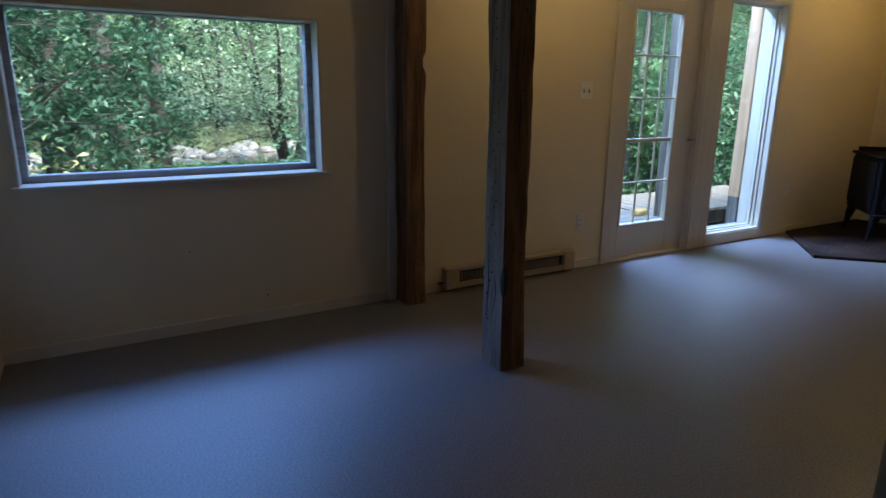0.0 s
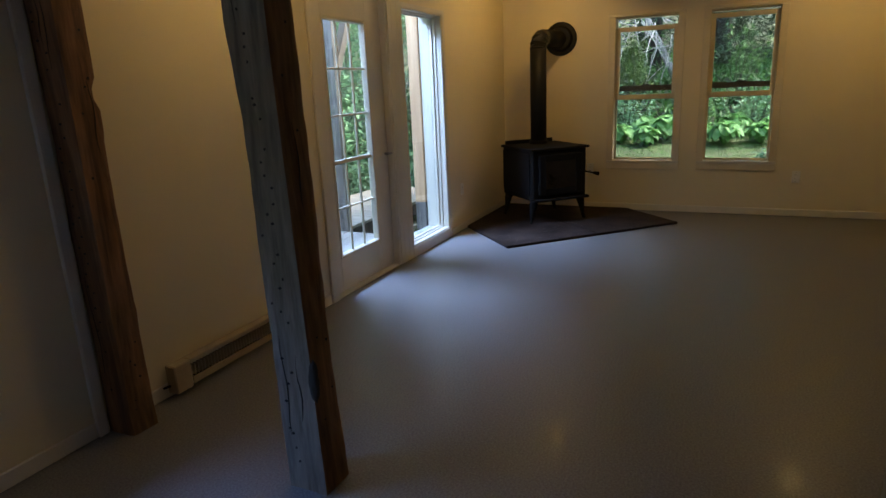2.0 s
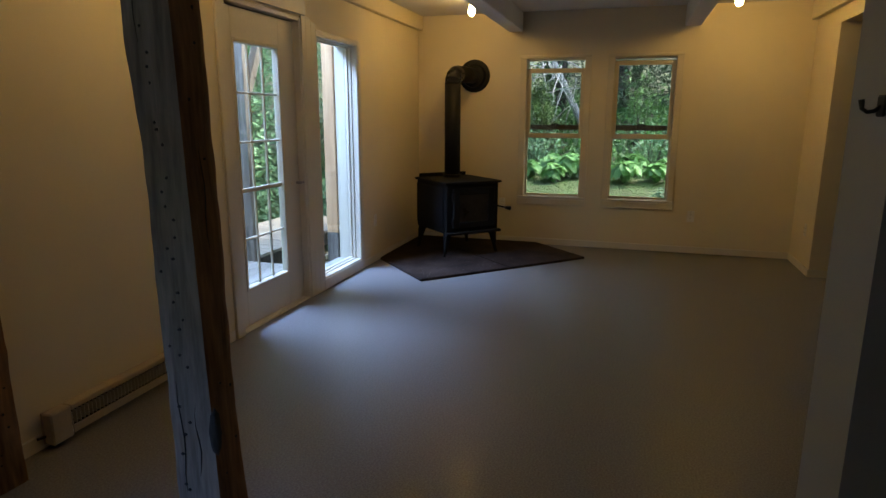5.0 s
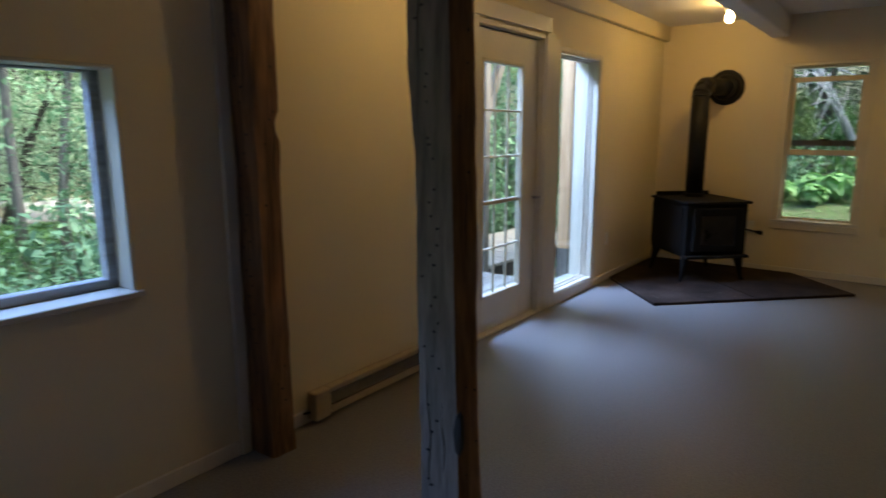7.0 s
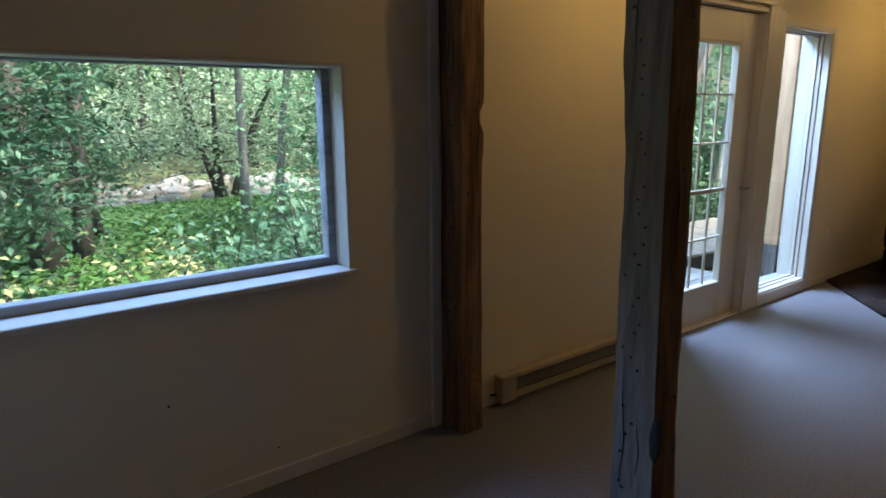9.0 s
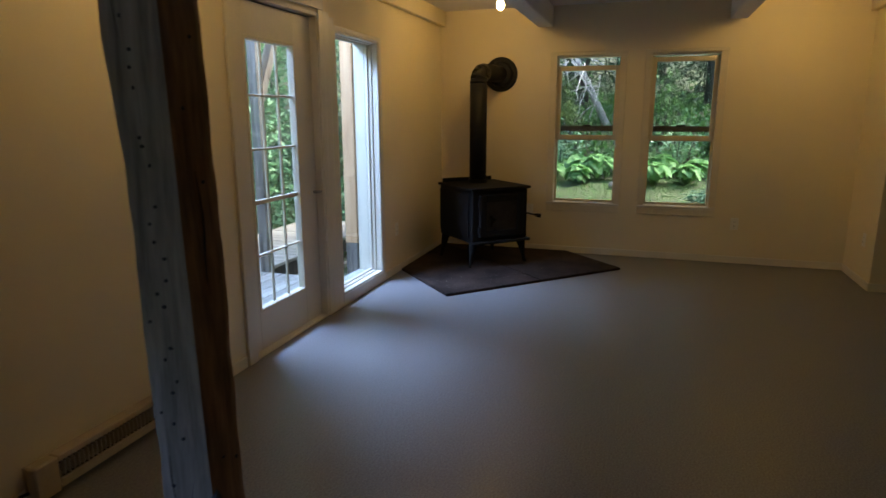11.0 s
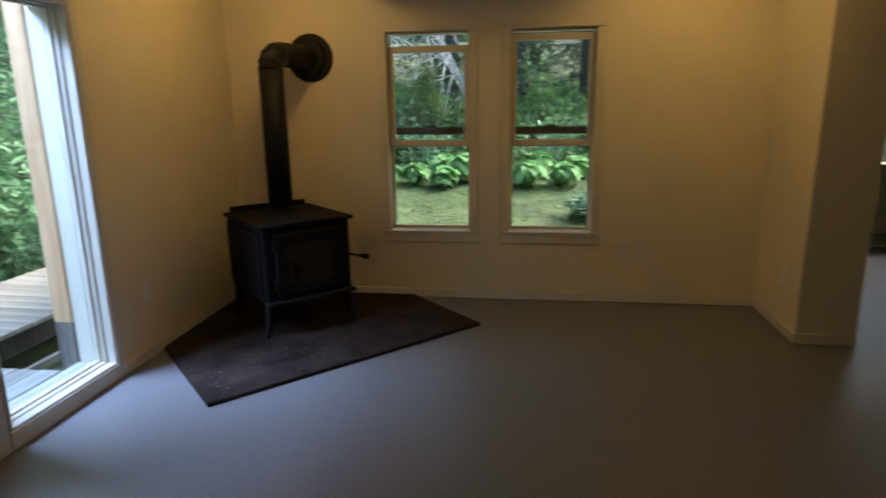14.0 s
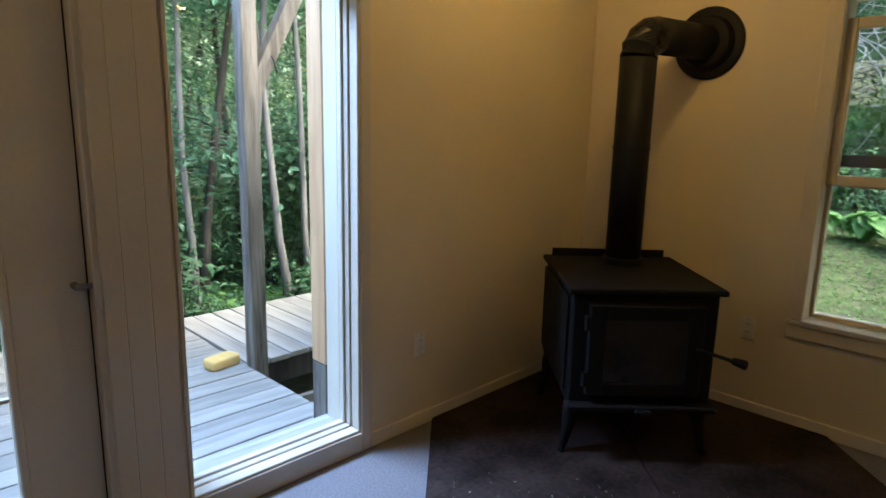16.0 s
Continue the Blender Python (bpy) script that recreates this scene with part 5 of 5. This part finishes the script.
for k, (x, y, s) in enumerate(((13.2, 3.15, 1.3), (13.25, 2.6, 1.1), (13.45, 3.55, 1.15), (13.1, 4.4, 1.1), (13.5, 4.1, 1.5), (13.3, 4.85, 1.1), (13.25, 5.3, 1.0), (13.9, 4.5, 1.4), (13.9, 3.0, 1.4), (13.75, 2.4, 1.2), (12.95, -0.3, 1.0))):
    hosta(x, y, s, 500 + k)


def strewn(name, n, area, height, size, mat, seed, label, aspect=0.08, droop=-0.9):
    rng = np.random.default_rng(seed)
    x0, x1, y0, y1 = area
    xs, ys = rng.uniform(x0, x1, n), rng.uniform(y0, y1, n)
    c = np.array([(x, y, ground_z(x, y) + height * 0.5) for x, y in zip(xs.tolist(), ys.tolist())])
    v = leaf_arrays(c, 1, 0.01, size, rng, droop, aspect, 1.0)
    tagged(leaf_mesh(name, v, mat), label, "grass", kind="stuff")


strewn("lawn_grass", 52000, (9.0, 13.6, 0.6, 7.0), 0.012, 0.06, GRASS, 61, "short patchy green lawn grass", 0.2, -0.25)
strewn("meadow_ferns", 36000, (-3, 16, 9.5, 22.2), 0.10, 0.20, LEAF_MEADOW, 62, "bright green ferns and meadow plants", 0.45, 0.1)
strewn("fern_mound", 7000, (3.4, 7.4, 18.0, 22.2), 0.16, 0.24, LEAF_LIGHT, 65, "bright mound of ferns before the creek", 0.4, 0.1)
strewn("forest_herbs", 14000, (6, 17, 8.0, 17), 0.12, 0.16, LEAF, 63, "low green herbs on the forest floor", 0.5)
strewn("bank_herbs", 14000, (13.6, 22, -5, 9), 0.15, 0.20, LEAF_MEADOW, 64, "low green herbs on the garden bank", 0.4)


def far_woods():
    n = 96
    vs, fs = [], []
    for k in range(n + 1):
        a = 2 * math.pi * k / n
        R = 72 + 5 * noise.noise(Vector((math.cos(a) * 3, math.sin(a) * 3, 0)))
        top = 15 + 4 * noise.noise(Vector((math.cos(a) * 14, math.sin(a) * 14, 2)))
        vs += [(6 + R * math.cos(a), 5 + R * math.sin(a), -4), (6 + R * math.cos(a), 5 + R * math.sin(a), top)]
    for k in range(n):
        fs.append((2 * k, 2 * k + 2, 2 * k + 3, 2 * k + 1))
    tagged(raw("backdrop", vs, fs, WOODS), "distant dark green woods", "backdrop", kind="structure")


WOODS = material("distant_woods", (0.03, 0.06, 0.02), 0.95, 0, 0.6, 0.5, 2.5, 0.0, (0.10, 0.17, 0.06))
far_woods()
